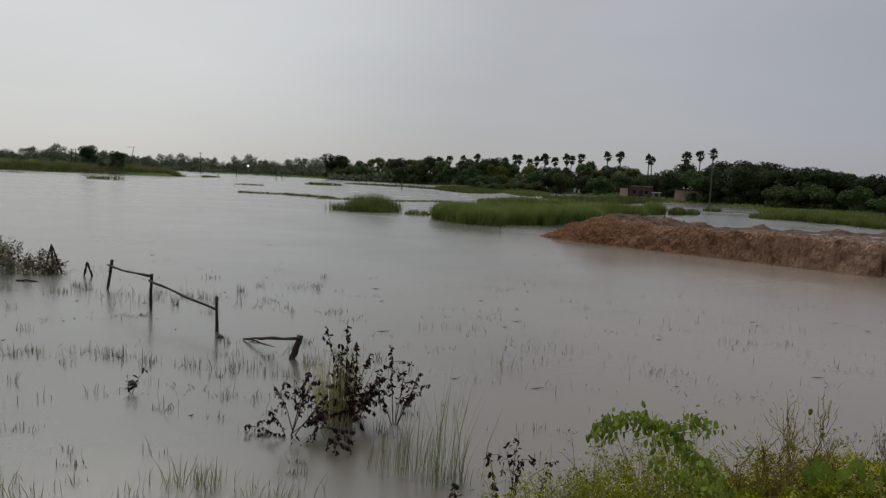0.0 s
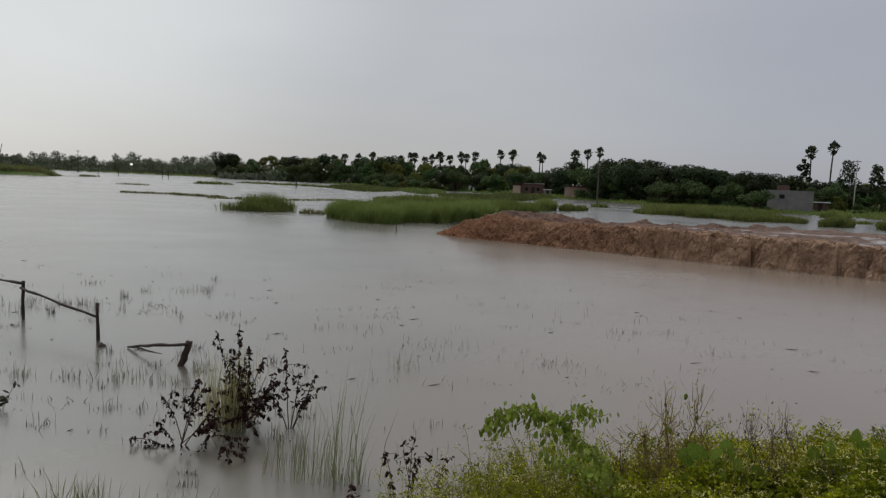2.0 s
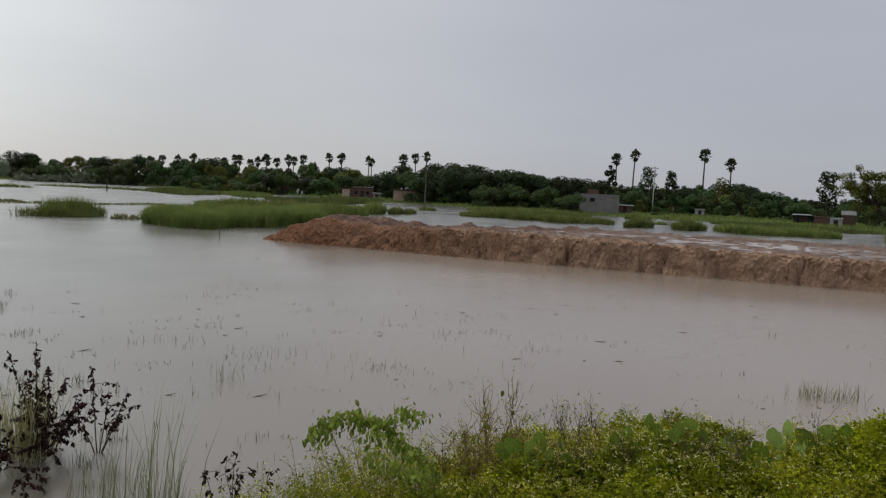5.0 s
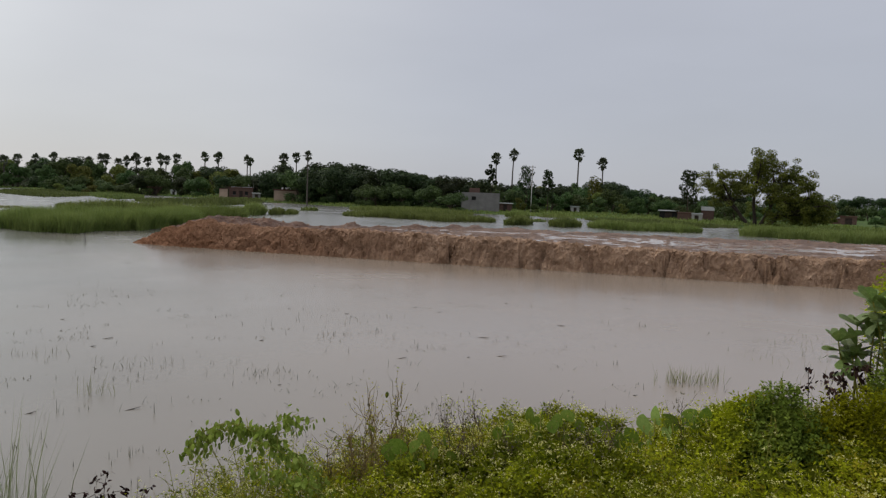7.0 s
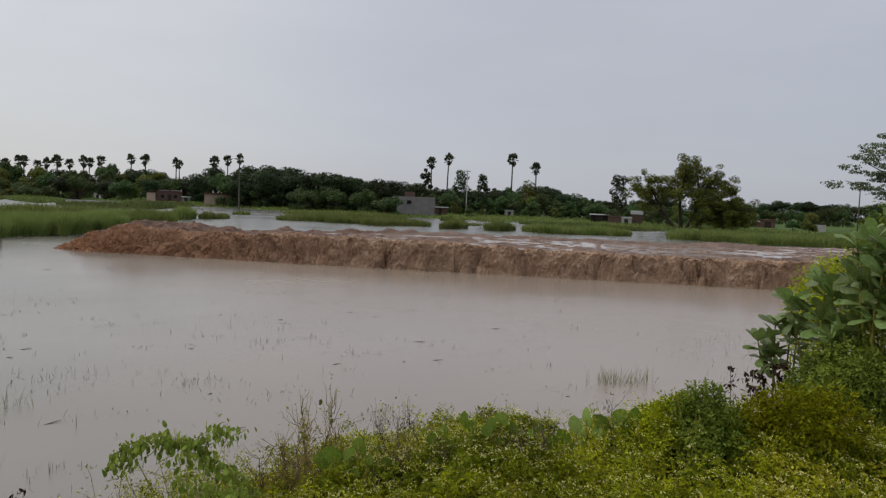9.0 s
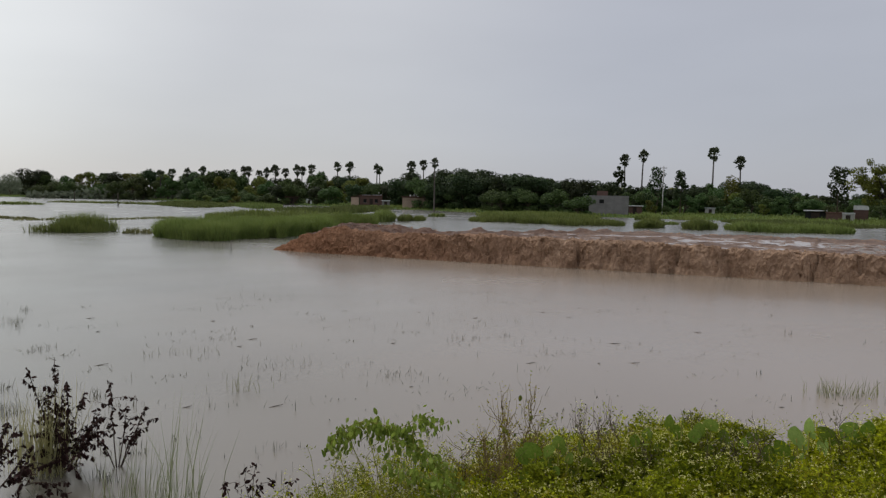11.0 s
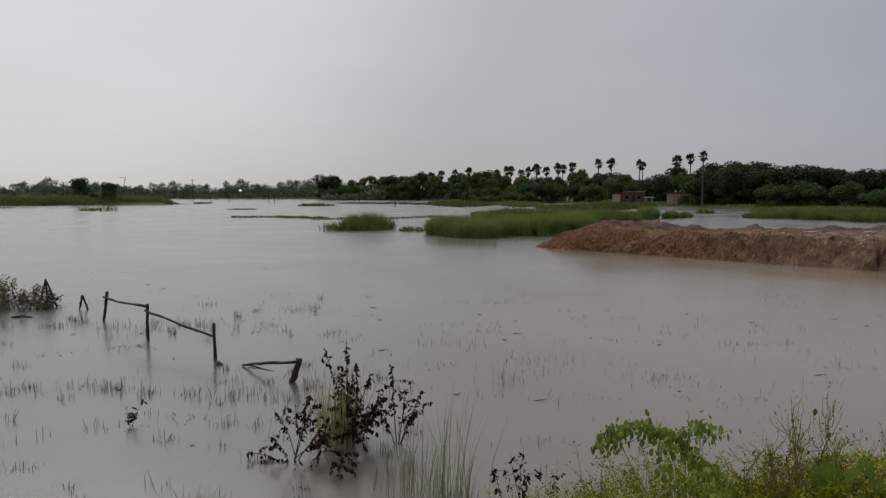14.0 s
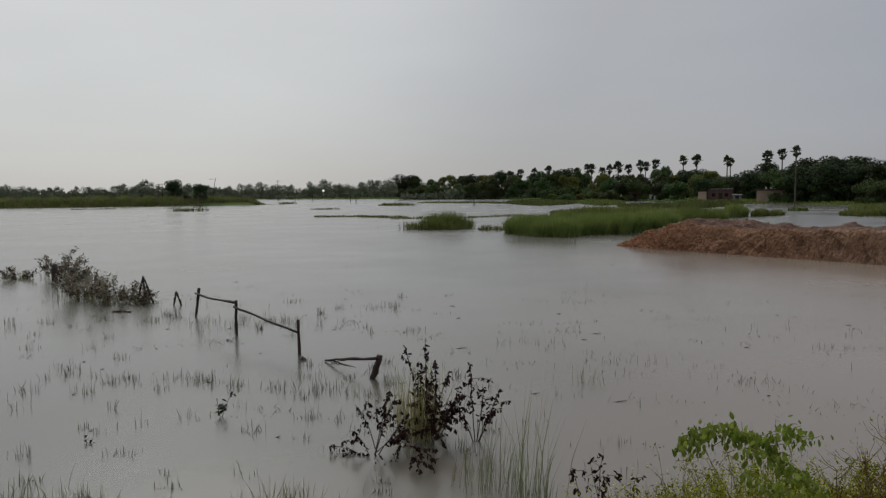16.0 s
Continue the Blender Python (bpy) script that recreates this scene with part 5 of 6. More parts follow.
props(-11.26, 20.77, 0.82, 20)
props(-9.99, 20.28, 0.42, 30, 2)
pole(-17.41, 25.67, 0.67, 0.13, "thick dark wooden post among flooded bushes", material="wood_wet", group="stakes in the near water")
px, py = -11.00, 19.03
single("driftwood", Geo().add(*stick([(px - 0.25, py, 0.01), (px, py, 0.03), (px + 0.3, py, 0.01)], 0.035, 0.02, 9)), "wood_wet", "dark piece of driftwood afloat by the bushes", "driftwood")
px, py = -4.22, 13.72
single("floating_clod", Geo().add(*stick([(px - 0.05, py, -0.02), (px, py, 0.03), (px + 0.06, py, -0.01)], 0.04, 0.035, 10)), "debris", "small dark clod at the foot of a fence post", "debris")


# ---- plants in the water and on the near bank ----
def twig_plant(r, stems, height, spread, twigs=5, r0=0.008, wood=None, origin=(0, 0, 0), droop=0.0, bend=0.22):
    """Branching stems; gives the wood and the points, ways along the twigs."""
    wood = wood or Geo()
    pts, ways = [], []
    for k in range(stems):
        a = k * 2.4 + r.rand()
        o = np.array(origin) + np.array([math.cos(a), math.sin(a), 0]) * spread * 0.15 * r.rand()
        w = np.array([math.cos(a) * spread, math.sin(a) * spread, height * (0.7 + 0.4 * r.rand())])
        e, w1, line = limb(wood, o, w, np.linalg.norm(w), r0, r, bend, 7, 5, 0.4)
        for p, q in zip(line[3:], line[2:]):
            pts.append(p), ways.append(p - q)
        for j in range(twigs):
            s = line[2 + j % 5]
            v = unit(w) + 0.75 * r.randn(3) + np.array([0, 0, 0.15 - droop])
            e2, w2, l2 = limb(wood, s, v, height * (0.18 + 0.25 * r.rand()), r0 * 0.5, r, 0.35, 5, 4, 0.4)
            for p, q in zip(l2[1:], l2):
                pts.append(p), ways.append(p - q)
    return wood, np.array(pts), np.array(ways)


def leafy(r, pts, ways, count, size, ratio=0.5, along=0.5, jitter=0.02, broad=False, droop=0.2, heart=False, sag=0.0):
    pick = r.randint(0, len(pts), count)
    p = pts[pick] + jitter * r.randn(count, 3)
    d = unit(along * unit(ways[pick]) + 0.8 * r.randn(count, 3) - np.array([0, 0, sag]))
    n = unit(np.array([0, 0, 1.0]) + 0.5 * r.randn(count, 3))
    ln = size * (0.6 + 0.8 * r.rand(count))
    geo = Geo()
    return broad_leaves(geo, p, d, n, ln, ln * ratio, droop, heart) if broad else leaves(geo, p, d, n, ln, ln * ratio, 0.2)


def dead_bush():
    """The half-drowned shrub: arched stems, with blackened leaves hanging in chains below them."""
    x, y = -1.30, 9.33
    r = rand(41)
    t = thing("drowned_bush", "half-drowned shrub with blackened curled leaves and bare twigs", "bush", (x, y, 0))
    wood, spots, ways = Geo(), [], []

    def shoot(base, tip, arch, r0, bare=0.35, twigs=4):
        base, tip = np.array(base, float), np.array(tip, float)
        n = 10
        q = np.linspace(0, 1, n)[:, None]
        line = base + (tip - base) * q + np.array([0, 0, 1.0]) * arch * q * (1 - q) * 4 + np.cumsum(0.012 * r.randn(n, 3), 0) * q
        wood.add(*tube(line, np.linspace(r0, 0.35 * r0, n), 5))
        lines = [(line, bare)]
        for j in range(twigs):
            o = line[4 + j % 5]
            v = unit(tip - base) + 0.65 * r.randn(3) * np.array([1, 1, 0.6])
            ln = (0.12 + 0.2 * r.rand()) * min(1.0, 0.4 + np.linalg.norm(tip - base))
            s = np.linspace(0, 1, 6)[:, None]
            twig = o + unit(v) * ln * s - np.array([0, 0, 0.25 * ln]) * s * s
            wood.add(*tube(twig, np.linspace(0.45 * r0, 0.2 * r0, 6), 4))
            lines.append((twig, 0.2))
        for l, b in lines:
            length = np.linalg.norm(np.diff(l, axis=0), axis=1).sum()
            for k in range(int(length / 0.021)):
                f = b + (1 - b) * r.rand()
                i = min(len(l) - 2, int(f * (len(l) - 1)))
                spots.append(l[i] + (l[i + 1] - l[i]) * (f * (len(l) - 1) - i)), ways.append(l[i + 1] - l[i])

    heart, side, low = (0.1, 0.12, -0.12), (0.73, -0.06, -0.1), (-0.52, -0.66, -0.1)
    for tip in ((0.05, 0.22, 1.42), (-0.27, 0.17, 1.22), (0.3, -0.05, 1.1), (0.46, -0.04, 0.94), (0.16, 0.03, 0.98), (-0.1, 0.1, 0.75), (0.55, 0.1, 0.68)):
        shoot(np.array(heart) + 0.05 * r.randn(3) * np.array([1, 1, 0]), tip, 0.03, 0.009)
    for k in range(9):
        a = k * 2.4
        tip = (0.24 + 0.42 * math.cos(a) * (0.4 + 0.6 * r.rand()), -0.1 + 0.3 * math.sin(a), 0.3 + 0.4 * r.rand())
        shoot(np.array(heart) + 0.08 * r.randn(3) * np.array([1, 1, 0]), tip, 0.05, 0.007, 0.4, 3)
    for tip in ((0.66, 0.18, 1.02), (0.9, 0.19, 0.72), (1.16, 0.19, 0.6), (0.5, 0.0, 0.5), (1.0, 0.1, 0.42)):
        shoot(side, tip, 0.05, 0.009, 0.4)
    for tip in ((-0.31, -0.34, 0.72), (-0.36, -0.07, 0.8), (-0.1, -0.25, 0.5)):
        shoot(low, tip, 0.02, 0.009, 0.4)
    for base, tip in (((-0.49, -0.62, 0.08), (-0.7, -0.51, 0.66)), ((-0.45, -0.5, 0.25), (-0.55, -0.4, 0.56)), ((-0.5, -0.63, 0.02), (-0.05, -0.5, 0.26))):
        shoot(base, tip, 0.03, 0.007, 0.3, 3)
    # boughs that lie along the water
    for base, tip in ((low, (-1.09, -0.56, 0.05)), (low, (-0.8, -0.5, 0.2)), ((0.1, 0, 0.1), (-0.25, -0.75, 0.12)), ((0.1, 0, 0.1), (0.4, -0.6, 0.1)), ((-0.15, -0.6, 0.1), (0.28, -0.95, 0.04)), ((0.0, -0.9, 0.06), (0.16, -1.27, 0.03)), ((0.0, -0.3, 0.2), (-0.3, -0.55, 0.2))):
        shoot(base, tip, 0.09, 0.007, 0.15, 3)
    for cx, cy in ((-0.42, -0.9), (-0.2, -0.85)):
        for _ in range(7):
            spots.append(np.array([cx, cy, 0.07]) + 0.035 * r.randn(3)), ways.append(np.array([0, 0, -1.0]))
    p, w = np.array(spots), unit(np.array(ways))
    p[:, 2] = np.maximum(0.03, p[:, 2])
    n = len(p)
    d = unit(0.25 * w + 0.45 * r.randn(n, 3) - np.array([0, 0, 0.95]))
    ln = 0.028 + 0.04 * r.rand(n)
    part("branchwork", wood, "stem_dark", t)
    part("foliage", broad_leaves(Geo(), p + 0.008 * r.randn(n, 3), d, unit(r.randn(n, 3) + np.array([0, -0.6, 0.3])), ln, ln * 0.52, 0.5), "dead_leaf", t, "blackened curled leaves", kind="stuff")
    green = Geo()
    n = 280
    p = np.stack([-0.06 + 0.17 * r.randn(n), 0.12 + 0.16 * r.randn(n), np.full(n, -0.05)], 1)
    blades(green, p, 0.35 + 0.8 * r.rand(n), 0.34 * r.rand(n), 0.006 + 0.006 * r.rand(n), r.rand(n) * 6.3)
    part("grass", green, "grass_straw", t, "yellow-green grass grown up through the twigs", kind="stuff")


dead_bush()


def flood_bushes():
    """Drab small-leaved bushes standing in the water beyond the fence."""
    for k, (x, y, h, w, n) in enumerate(((-12.2, 20.75, 0.85, 1.1, 8), (-13.6, 21.3, 0.9, 1.1, 8), (-11.2, 20.6, 0.55, 0.5, 4), (-17.9, 27.0, 1.05, 1.0, 8), (-19.4, 26.4, 0.5, 0.8, 5), (-16.6, 26.0, 0.7, 0.6, 4))):
        r = rand(50 + k)
        t = thing("flooded_bush", "drab twiggy bush with small grey-brown leaves in the flood", "bush", (x, y, 0), group="flooded bushes")
        wood, pts, ways = twig_plant(r, n, h * 0.9, w * 0.7, 6, 0.012, origin=(0, 0, -0.1))
        keep = pts[:, 2] > 0.05
        part("branchwork", wood, "stem_dark", t)
        part("foliage", leafy(r, pts[keep], ways[keep], int(130 * n * min(1.0, h)), 0.11, 0.42, 0.6, 0.06), "drab_leaf", t, kind="stuff")
        part("foliage", leafy(r, pts[keep], ways[keep], int(34 * n), 0.1, 0.45, 0.6, 0.05), "dead_leaf", t, "withered brown leaves", kind="stuff")
        g = Geo()
        m = 110
        p = np.stack([w * 0.45 * r.randn(m), w * 0.3 * r.randn(m), np.full(m, -0.04)], 1)
        blades(g, p, h * (0.2 + 0.3 * r.rand(m)), 0.5 * r.rand(m), 0.01 + 0.008 * r.rand(m), r.rand(m) * 6.3)
        part("grass", g, "reed_dry", t, kind="stuff")


flood_bushes()


def seedling(x, y, h, seed, material="dead_leaf"):
    r = rand(seed)
    t = thing("seedling", "small drowned seedling with dark drooping leaves", "seedling", (x, y, 0), group="seedlings in the water")
    wood, pts, ways = twig_plant(r, 2, h, 0.08, 2, 0.006, origin=(0, 0, -0.03))
    part("branchwork", wood, "stem_dark", t)
    part("foliage", leafy(r, pts, ways, int(60 * h) + 3, 0.08 if h > 0.2 else 0.05, 0.5, 0.4, 0.01, True, 0.4), material, t, kind="stuff")


seedling(-4.36, 10.08, 0.36, 61, "leaf_dark")
seedling(-5.68, 8.87, 0.12, 62)
seedling(-6.37, 15.40, 0.14, 63)


def tall_grass(x, y, n, h, spread, seed, material="tall_blade", label="clump of tall thin green grass at the water's edge", width=0.009, lean=0.3, way=0.15):
    r = rand(seed)
    p = np.stack([spread * r.randn(n), 0.5 * spread * r.randn(n), np.full(n, -0.05)], 1)
    turn = np.where(r.rand(n) < 0.8, way + 0.5 * r.randn(n), 3.0 + 0.5 * r.randn(n))
    geo = blades(Geo(), p, h * (0.3 + 0.75 * r.rand(n)), 0.02 + lean * r.rand(n) ** 1.3, width * (0.7 + 0.7 * r.rand(n)), turn, 0.8)
    return single("tall_grass", geo, material, label, "grass", kind="stuff", smooth=False, where=(x, y, max(0.0, ground_z(x, y))))


tall_grass(-0.34, 7.65, 40, 0.95, 0.16, 71, lean=0.3, width=0.0065)
tall_grass(0.1, 7.62, 52, 1.4, 0.11, 72, lean=0.34, width=0.0065)
tall_grass(-0.12, 7.75, 32, 1.15, 0.2, 74, lean=0.3, width=0.006)
tall_grass(0.12, 7.5, 60, 0.6, 0.13, 75, lean=0.3, width=0.006)
tall_grass(-0.44, 7.87, 24, 0.8, 0.2, 73, "reed_dry", "thin yellowing grass at the water's edge", 0.007)


def weed_top(az):
    """Height of the weeds' tops over the near bank, by the way one looks."""
    return float(np.interp(az, (5, 8, 13, 17, 22, 26.3, 27.5, 30.3, 34.1, 37.4, 39.6, 41.9, 44.9, 46.8, 48.2, 50, 53.5, 60), (1.0, 1.1, 1.3, 1.42, 1.48, 1.5, 1.55, 1.63, 1.63, 1.77, 1.87, 1.87, 1.8, 1.71, 1.88, 1.9, 2.03, 2.1)))


def weeds():
    """The mass of small-leaved flowering weeds on the near bank."""
    r = rand(81)
    stems, leaf, leaf2, leaf3, bloom = Geo(), Geo(), Geo(), Geo(), Geo()
    for k in range(880):
        az = 11 + 66 * r.rand() if k > 210 else 4.5 + 21.5 * r.rand() ** 0.7
        d = 2.9 + 2.9 * r.rand()
        if k <= 210:
            d = 4.3 + 1.0 * r.rand() + 0.5 * (az < 12)
        elif az < 20:
            d = 4.6 + 1.6 * r.rand()
        a = radians(az)
        x, y = d * math.sin(a), d * math.cos(a)
        if fractal(x, y, 1.25, 41.0, 2) > 0.42 or math.hypot(x - 3.68, y - 2.35) < 0.24:
            continue
        g = ground_z(x, y)
        top = weed_top(az) - 0.12 * abs(d - 4.7) - 0.14 * r.rand() ** 1.5 + 0.12 * fractal(x, y, 1.7, 3.0, 2)
        h = max(0.3, min(1.4, top - g))
        w = np.array([0.14 * r.randn(), 0.14 * r.randn(), 1])
        e, w1, line = limb(stems, (x, y, top - h), w, h * 0.96, 0.0045, r, 0.14, 6, 4, 0.4)
        pts, ways = list(line[2:]), [line[i] - line[i - 1] for i in range(2, 7)]
        for j in range(8):
            v = np.array([0.9 * r.randn(), 0.9 * r.randn(), 0.65])
            e2, w2, l2 = limb(stems, line[1 + j % 6], v, 0.1 + 0.12 * r.rand(), 0.0024, r, 0.3, 3, 3, 0.5)
            pts += l2[1:]
            ways += [v] * 3
            m = 8
            q = e2 + np.array([0.024, 0.024, 0.014]) * r.randn(m, 3)
            if r.rand() < 0.5 + 0.7 * fractal(x, y, 1.3, 27.0, 2):
                specks(bloom, q, r.randn(m, 3) * 0.6, np.array([0, 0, 1.0]) + 0.5 * r.randn(m, 3), 0.006 + 0.007 * r.rand(m), 0.006 + 0.007 * r.rand(m))
        pts, ways = np.array(pts), np.array(ways)
        m = 230 if az > 27 else 110
        pick = r.randint(0, len(pts), m)
        p = pts[pick] + 0.028 * r.randn(m, 3)
        dd = unit(unit(ways[pick]) * 0.3 + r.randn(m, 3) * 0.8)
        nn = unit(np.array([0, 0, 1.0]) + 0.6 * r.randn(m, 3))
        ln = 0.01 + 0.018 * r.rand(m)
        green = fractal(x, y, 0.9, 7.0, 2) + 0.25 * r.randn() > (0.28 if az > 26 else -0.2)
        specks(leaf2 if green else leaf, p, dd, nn, ln * (1.3 if green else 1.15), ln * (0.62 if green else 0.5))
    # inner leaves that fill the mass, coloured darker to paint its shaded hollows
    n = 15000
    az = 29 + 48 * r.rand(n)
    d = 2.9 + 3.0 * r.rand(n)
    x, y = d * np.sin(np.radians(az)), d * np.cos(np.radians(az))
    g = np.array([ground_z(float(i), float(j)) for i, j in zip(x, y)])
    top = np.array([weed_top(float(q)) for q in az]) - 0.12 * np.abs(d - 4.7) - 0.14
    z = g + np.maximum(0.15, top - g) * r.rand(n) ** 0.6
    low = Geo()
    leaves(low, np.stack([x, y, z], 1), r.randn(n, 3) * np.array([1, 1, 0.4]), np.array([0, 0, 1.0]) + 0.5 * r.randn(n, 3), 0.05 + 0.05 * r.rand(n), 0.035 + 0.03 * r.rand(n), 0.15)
    # the top of the mass: small domed sprigs with dark gaps between them
    n, each = 5400, 24
    az = 14 + 63 * r.rand(n)
    d = np.where(az < 24, 4.2 + 1.2 * r.rand(n), 3.3 + 2.3 * np.sqrt(r.rand(n)))
    cx, cy = d * np.sin(np.radians(az)), d * np.cos(np.radians(az))
    mound = np.array([0.1 * fractal(i, j, 2.1, 33.0, 3) + 0.06 * fractal(i, j, 6.0, 35.0, 2) for i, j in zip(cx.tolist(), cy.tolist())])
    tone = np.array([fractal(i, j, 1.3, 7.0, 3) for i, j in zip(cx.tolist(), cy.tolist())]) + 0.3 * r.randn(n) + np.interp(az, (28, 35, 43, 50), (-0.35, 0.0, 0.3, 0.05))
    cz = np.array([weed_top(float(q)) for q in az]) - 0.07 - 0.12 * np.abs(d - 4.7) + mound - 0.12 * r.rand(n) ** 1.5
    keep = (np.hypot(cx - 3.68, cy - 2.35) > 0.26) & (r.rand(n) < np.interp(az, (17, 22, 27, 30), (0.12, 0.3, 0.6, 1.0)))
    spot, dome = np.stack([cx, cy, cz], 1), 0.03 + 0.05 * r.rand(n)
    for geo, sel, size in ((leaf3, keep & (tone < -0.4), 0.02), (leaf, keep & (tone >= -0.4) & (tone < 0.0), 0.022), (leaf2, keep & (tone >= 0.0), 0.028)):
        c, k = np.repeat(spot[sel], each, 0), np.repeat(dome[sel], each)
        m = len(c)
        way = unit(r.randn(m, 3) * np.array([1, 1, 0.8]) + np.array([0, 0, 0.55]))
        p = c + way * (k * (0.5 + 0.6 * r.rand(m)))[:, None]
        ln = size * (0.6 + 0.9 * r.rand(m))
        leaves(geo, p, unit(way * np.array([1, 1, 0.2]) + 0.6 * r.randn(m, 3)), np.array([0, 0, 0.9]) + 0.5 * way + 0.45 * r.randn(m, 3), ln, ln * 0.55, 0.2)
    for q, k in zip(spot[keep], dome[keep]):
        if fractal(q[0], q[1], 1.3, 27.0, 2) + 0.4 * r.randn() > -0.1:
            for _ in range(1 + int(3 * r.rand())):
                m = 5
                o = q + np.array([k * 0.7 * r.randn(), k * 0.7 * r.randn(), k + 0.012])
                specks(bloom, o + np.array([0.009, 0.009, 0.004]) * r.randn(m, 3), r.randn(m, 3) * 0.6, np.array([0, 0, 1.0]) + 0.5 * r.randn(m, 3), 0.006 + 0.007 * r.rand(m), 0.006 + 0.007 * r.rand(m))
    t = thing("weeds", "dense yellow-green flowering weeds on the roadside bank", "weeds", kind="stuff")
    part("branchwork", stems, "stem_green", t)
    part("foliage", leaf, "weed", t, kind="stuff")
    part("foliage", leaf2, "weed_green", t, "fresher green leaves", kind="stuff")
    part("foliage", leaf3, "weed_ochre", t, "yellowing small leaves", kind="stuff")
    part("foliage", low, "undergrowth_shaded", t, "inner leaves near the ground, darkened in colour for shade", kind="stuff")
    part("bloom", bloom, "flower", t, "tiny cream-white flower heads", kind="stuff")


weeds()


def vine():
    """The sprawling plant whose soft leaves hang from arched runners."""
    r = rand(91)
    x, y = 1.42, 4.70
    o = np.array([x, y, 0.53])
    t = thing("vine", "sprawling vine with soft bright green leaves hanging from arched runners", "vine", (x, y, 0.5))
    main = np.array([(1.08, 4.80, 1.62), (1.1, 4.79, 1.70), (1.15, 4.78, 1.76), (1.26, 4.75, 1.80), (1.39, 4.76, 1.77), (1.49, 4.73, 1.72), (1.59, 4.64, 1.75), (1.70, 4.61, 1.81), (1.76, 4.58, 1.84)]) - o
    inner = np.array([(1.38, 4.66, 1.73), (1.5, 4.58, 1.7), (1.61, 4.52, 1.64), (1.68, 4.46, 1.56), (1.76, 4.42, 1.46)]) - o
    wood, pts, ways = Geo(), [], []
    for line, copies, wide in ((main, 4, 0.026), (inner, 6, 0.075)):
        for k in range(copies):
            n = 22
            q = np.linspace(0, len(line) - 1, n)
            c = np.stack([np.interp(q, range(len(line)), line[:, i]) for i in range(3)], 1)
            c += np.cumsum(0.005 * r.randn(n, 3), 0) + np.array([wide, 3 * wide, 0.5 * wide]) * r.randn(3) - np.array([0, 0, 0.03 + abs(wide * r.randn())])
            wood.add(*tube(c, np.linspace(0.003, 0.0018, n), 4))
            for a, b in zip(c, c[1:]):
                for f in (0.2, 0.7):
                    pts.append(a + (b - a) * f), ways.append(b - a)
    for k in range(6):
        e = main[1 + k % 7] + 0.05 * r.randn(3)
        s = np.array([0.15 + 0.25 * r.rand(), 0.1 * r.randn(), -0.15])
        wood.add(*tube([s, s * 0.4 + e * 0.6 + np.array([0, 0, 0.05]), e], [0.003, 0.0025, 0.002], 4))
    for k in range(6):
        p = main[1 + k % 5] + 0.04 * r.randn(3)
        drop = [p - np.array([0.02 * j * r.randn(), 0.02 * j * r.randn(), 0.06 * j]) for j in range(2 + k % 4)]
        wood.add(*tube(drop, [0.0025] * len(drop), 4))
        for a in drop:
            pts.append(a), ways.append(np.array([0, 0, -1.0]))
    part("branchwork", wood, "stem_green", t)
    part("foliage", leafy(r, np.array(pts), np.array(ways), 1000, 0.043, 0.55, 0.1, 0.024, True, 0.3, False, 1.7), "vine_leaf", t, kind="stuff")


vine()


def dry_weed(x, y, g, h, w, seed, stems=9, label="dried brown weed with a maze of fine bare twigs", leaves_n=60, spray="reed_dry", reach=1.0, haze=12, wood_of="stem_dry", twigs=3, first=3):
    r = rand(seed)
    t = thing("dry_weed", label, "weed", (x, y, g), group="dry weeds on the bank")
    wood, pts, ways = Geo(), [], []
    for k in range(stems):
        a = k * 2.4 + r.rand()
        out = np.array([math.cos(a), math.sin(a), 0]) * w * (0.35 + 0.75 * r.rand())
        tall = h * (0.6 + 0.45 * r.rand())
        q = np.linspace(0, 1, 11)
        bow = 0.5 * np.linalg.norm(out) * np.array([math.cos(a + 1.5), math.sin(a + 1.5), 0])
        line = out * np.sin(q * 1.5)[:, None] + bow * (q ** 3)[:, None] + np.array([0, 0, 1.0]) * (tall * (q - 0.12 * q ** 4))[:, None] + np.cumsum(0.013 * r.randn(11, 3), 0)
        wood.add(*tube(line, np.linspace(0.0075, 0.002, 11) * (0.5 if first > 3 else 1.0), 4))
        for j in range(first, 11):
            for _ in range(twigs):
                v = unit(line[j] - line[j - 1]) + 0.85 * r.randn(3)
                n = 6
                s = np.linspace(0, 1, n)
                ln = (0.1 + 0.2 * r.rand()) * reach
                twig = line[j] + unit(v) * (ln * s)[:, None] + np.array([0, 0, 0.5 * ln]) * (s ** 2)[:, None] + np.cumsum(0.008 * r.randn(n, 3), 0)
                wood.add(*tube(twig, np.linspace(0.0027, 0.0011, n) * (0.7 if first > 3 else 1.0), 3))
                pts += list(twig[2:])
                ways += [v] * (n - 2)
    pts, ways = np.array(pts), np.array(ways)
    ends = pts.copy()
    part("branchwork", wood, wood_of, t)
    part("seed_spray", leafy(r, ends, ways, 240 + leaves_n * haze, 0.017, 0.6, 0.6, 0.02), spray, t, kind="stuff")
    if leaves_n:
        part("foliage", leafy(r, pts, ways, leaves_n, 0.036, 0.55, 0.3, 0.02, True, 0.3, False, 0.6), "vine_leaf", t, kind="stuff")


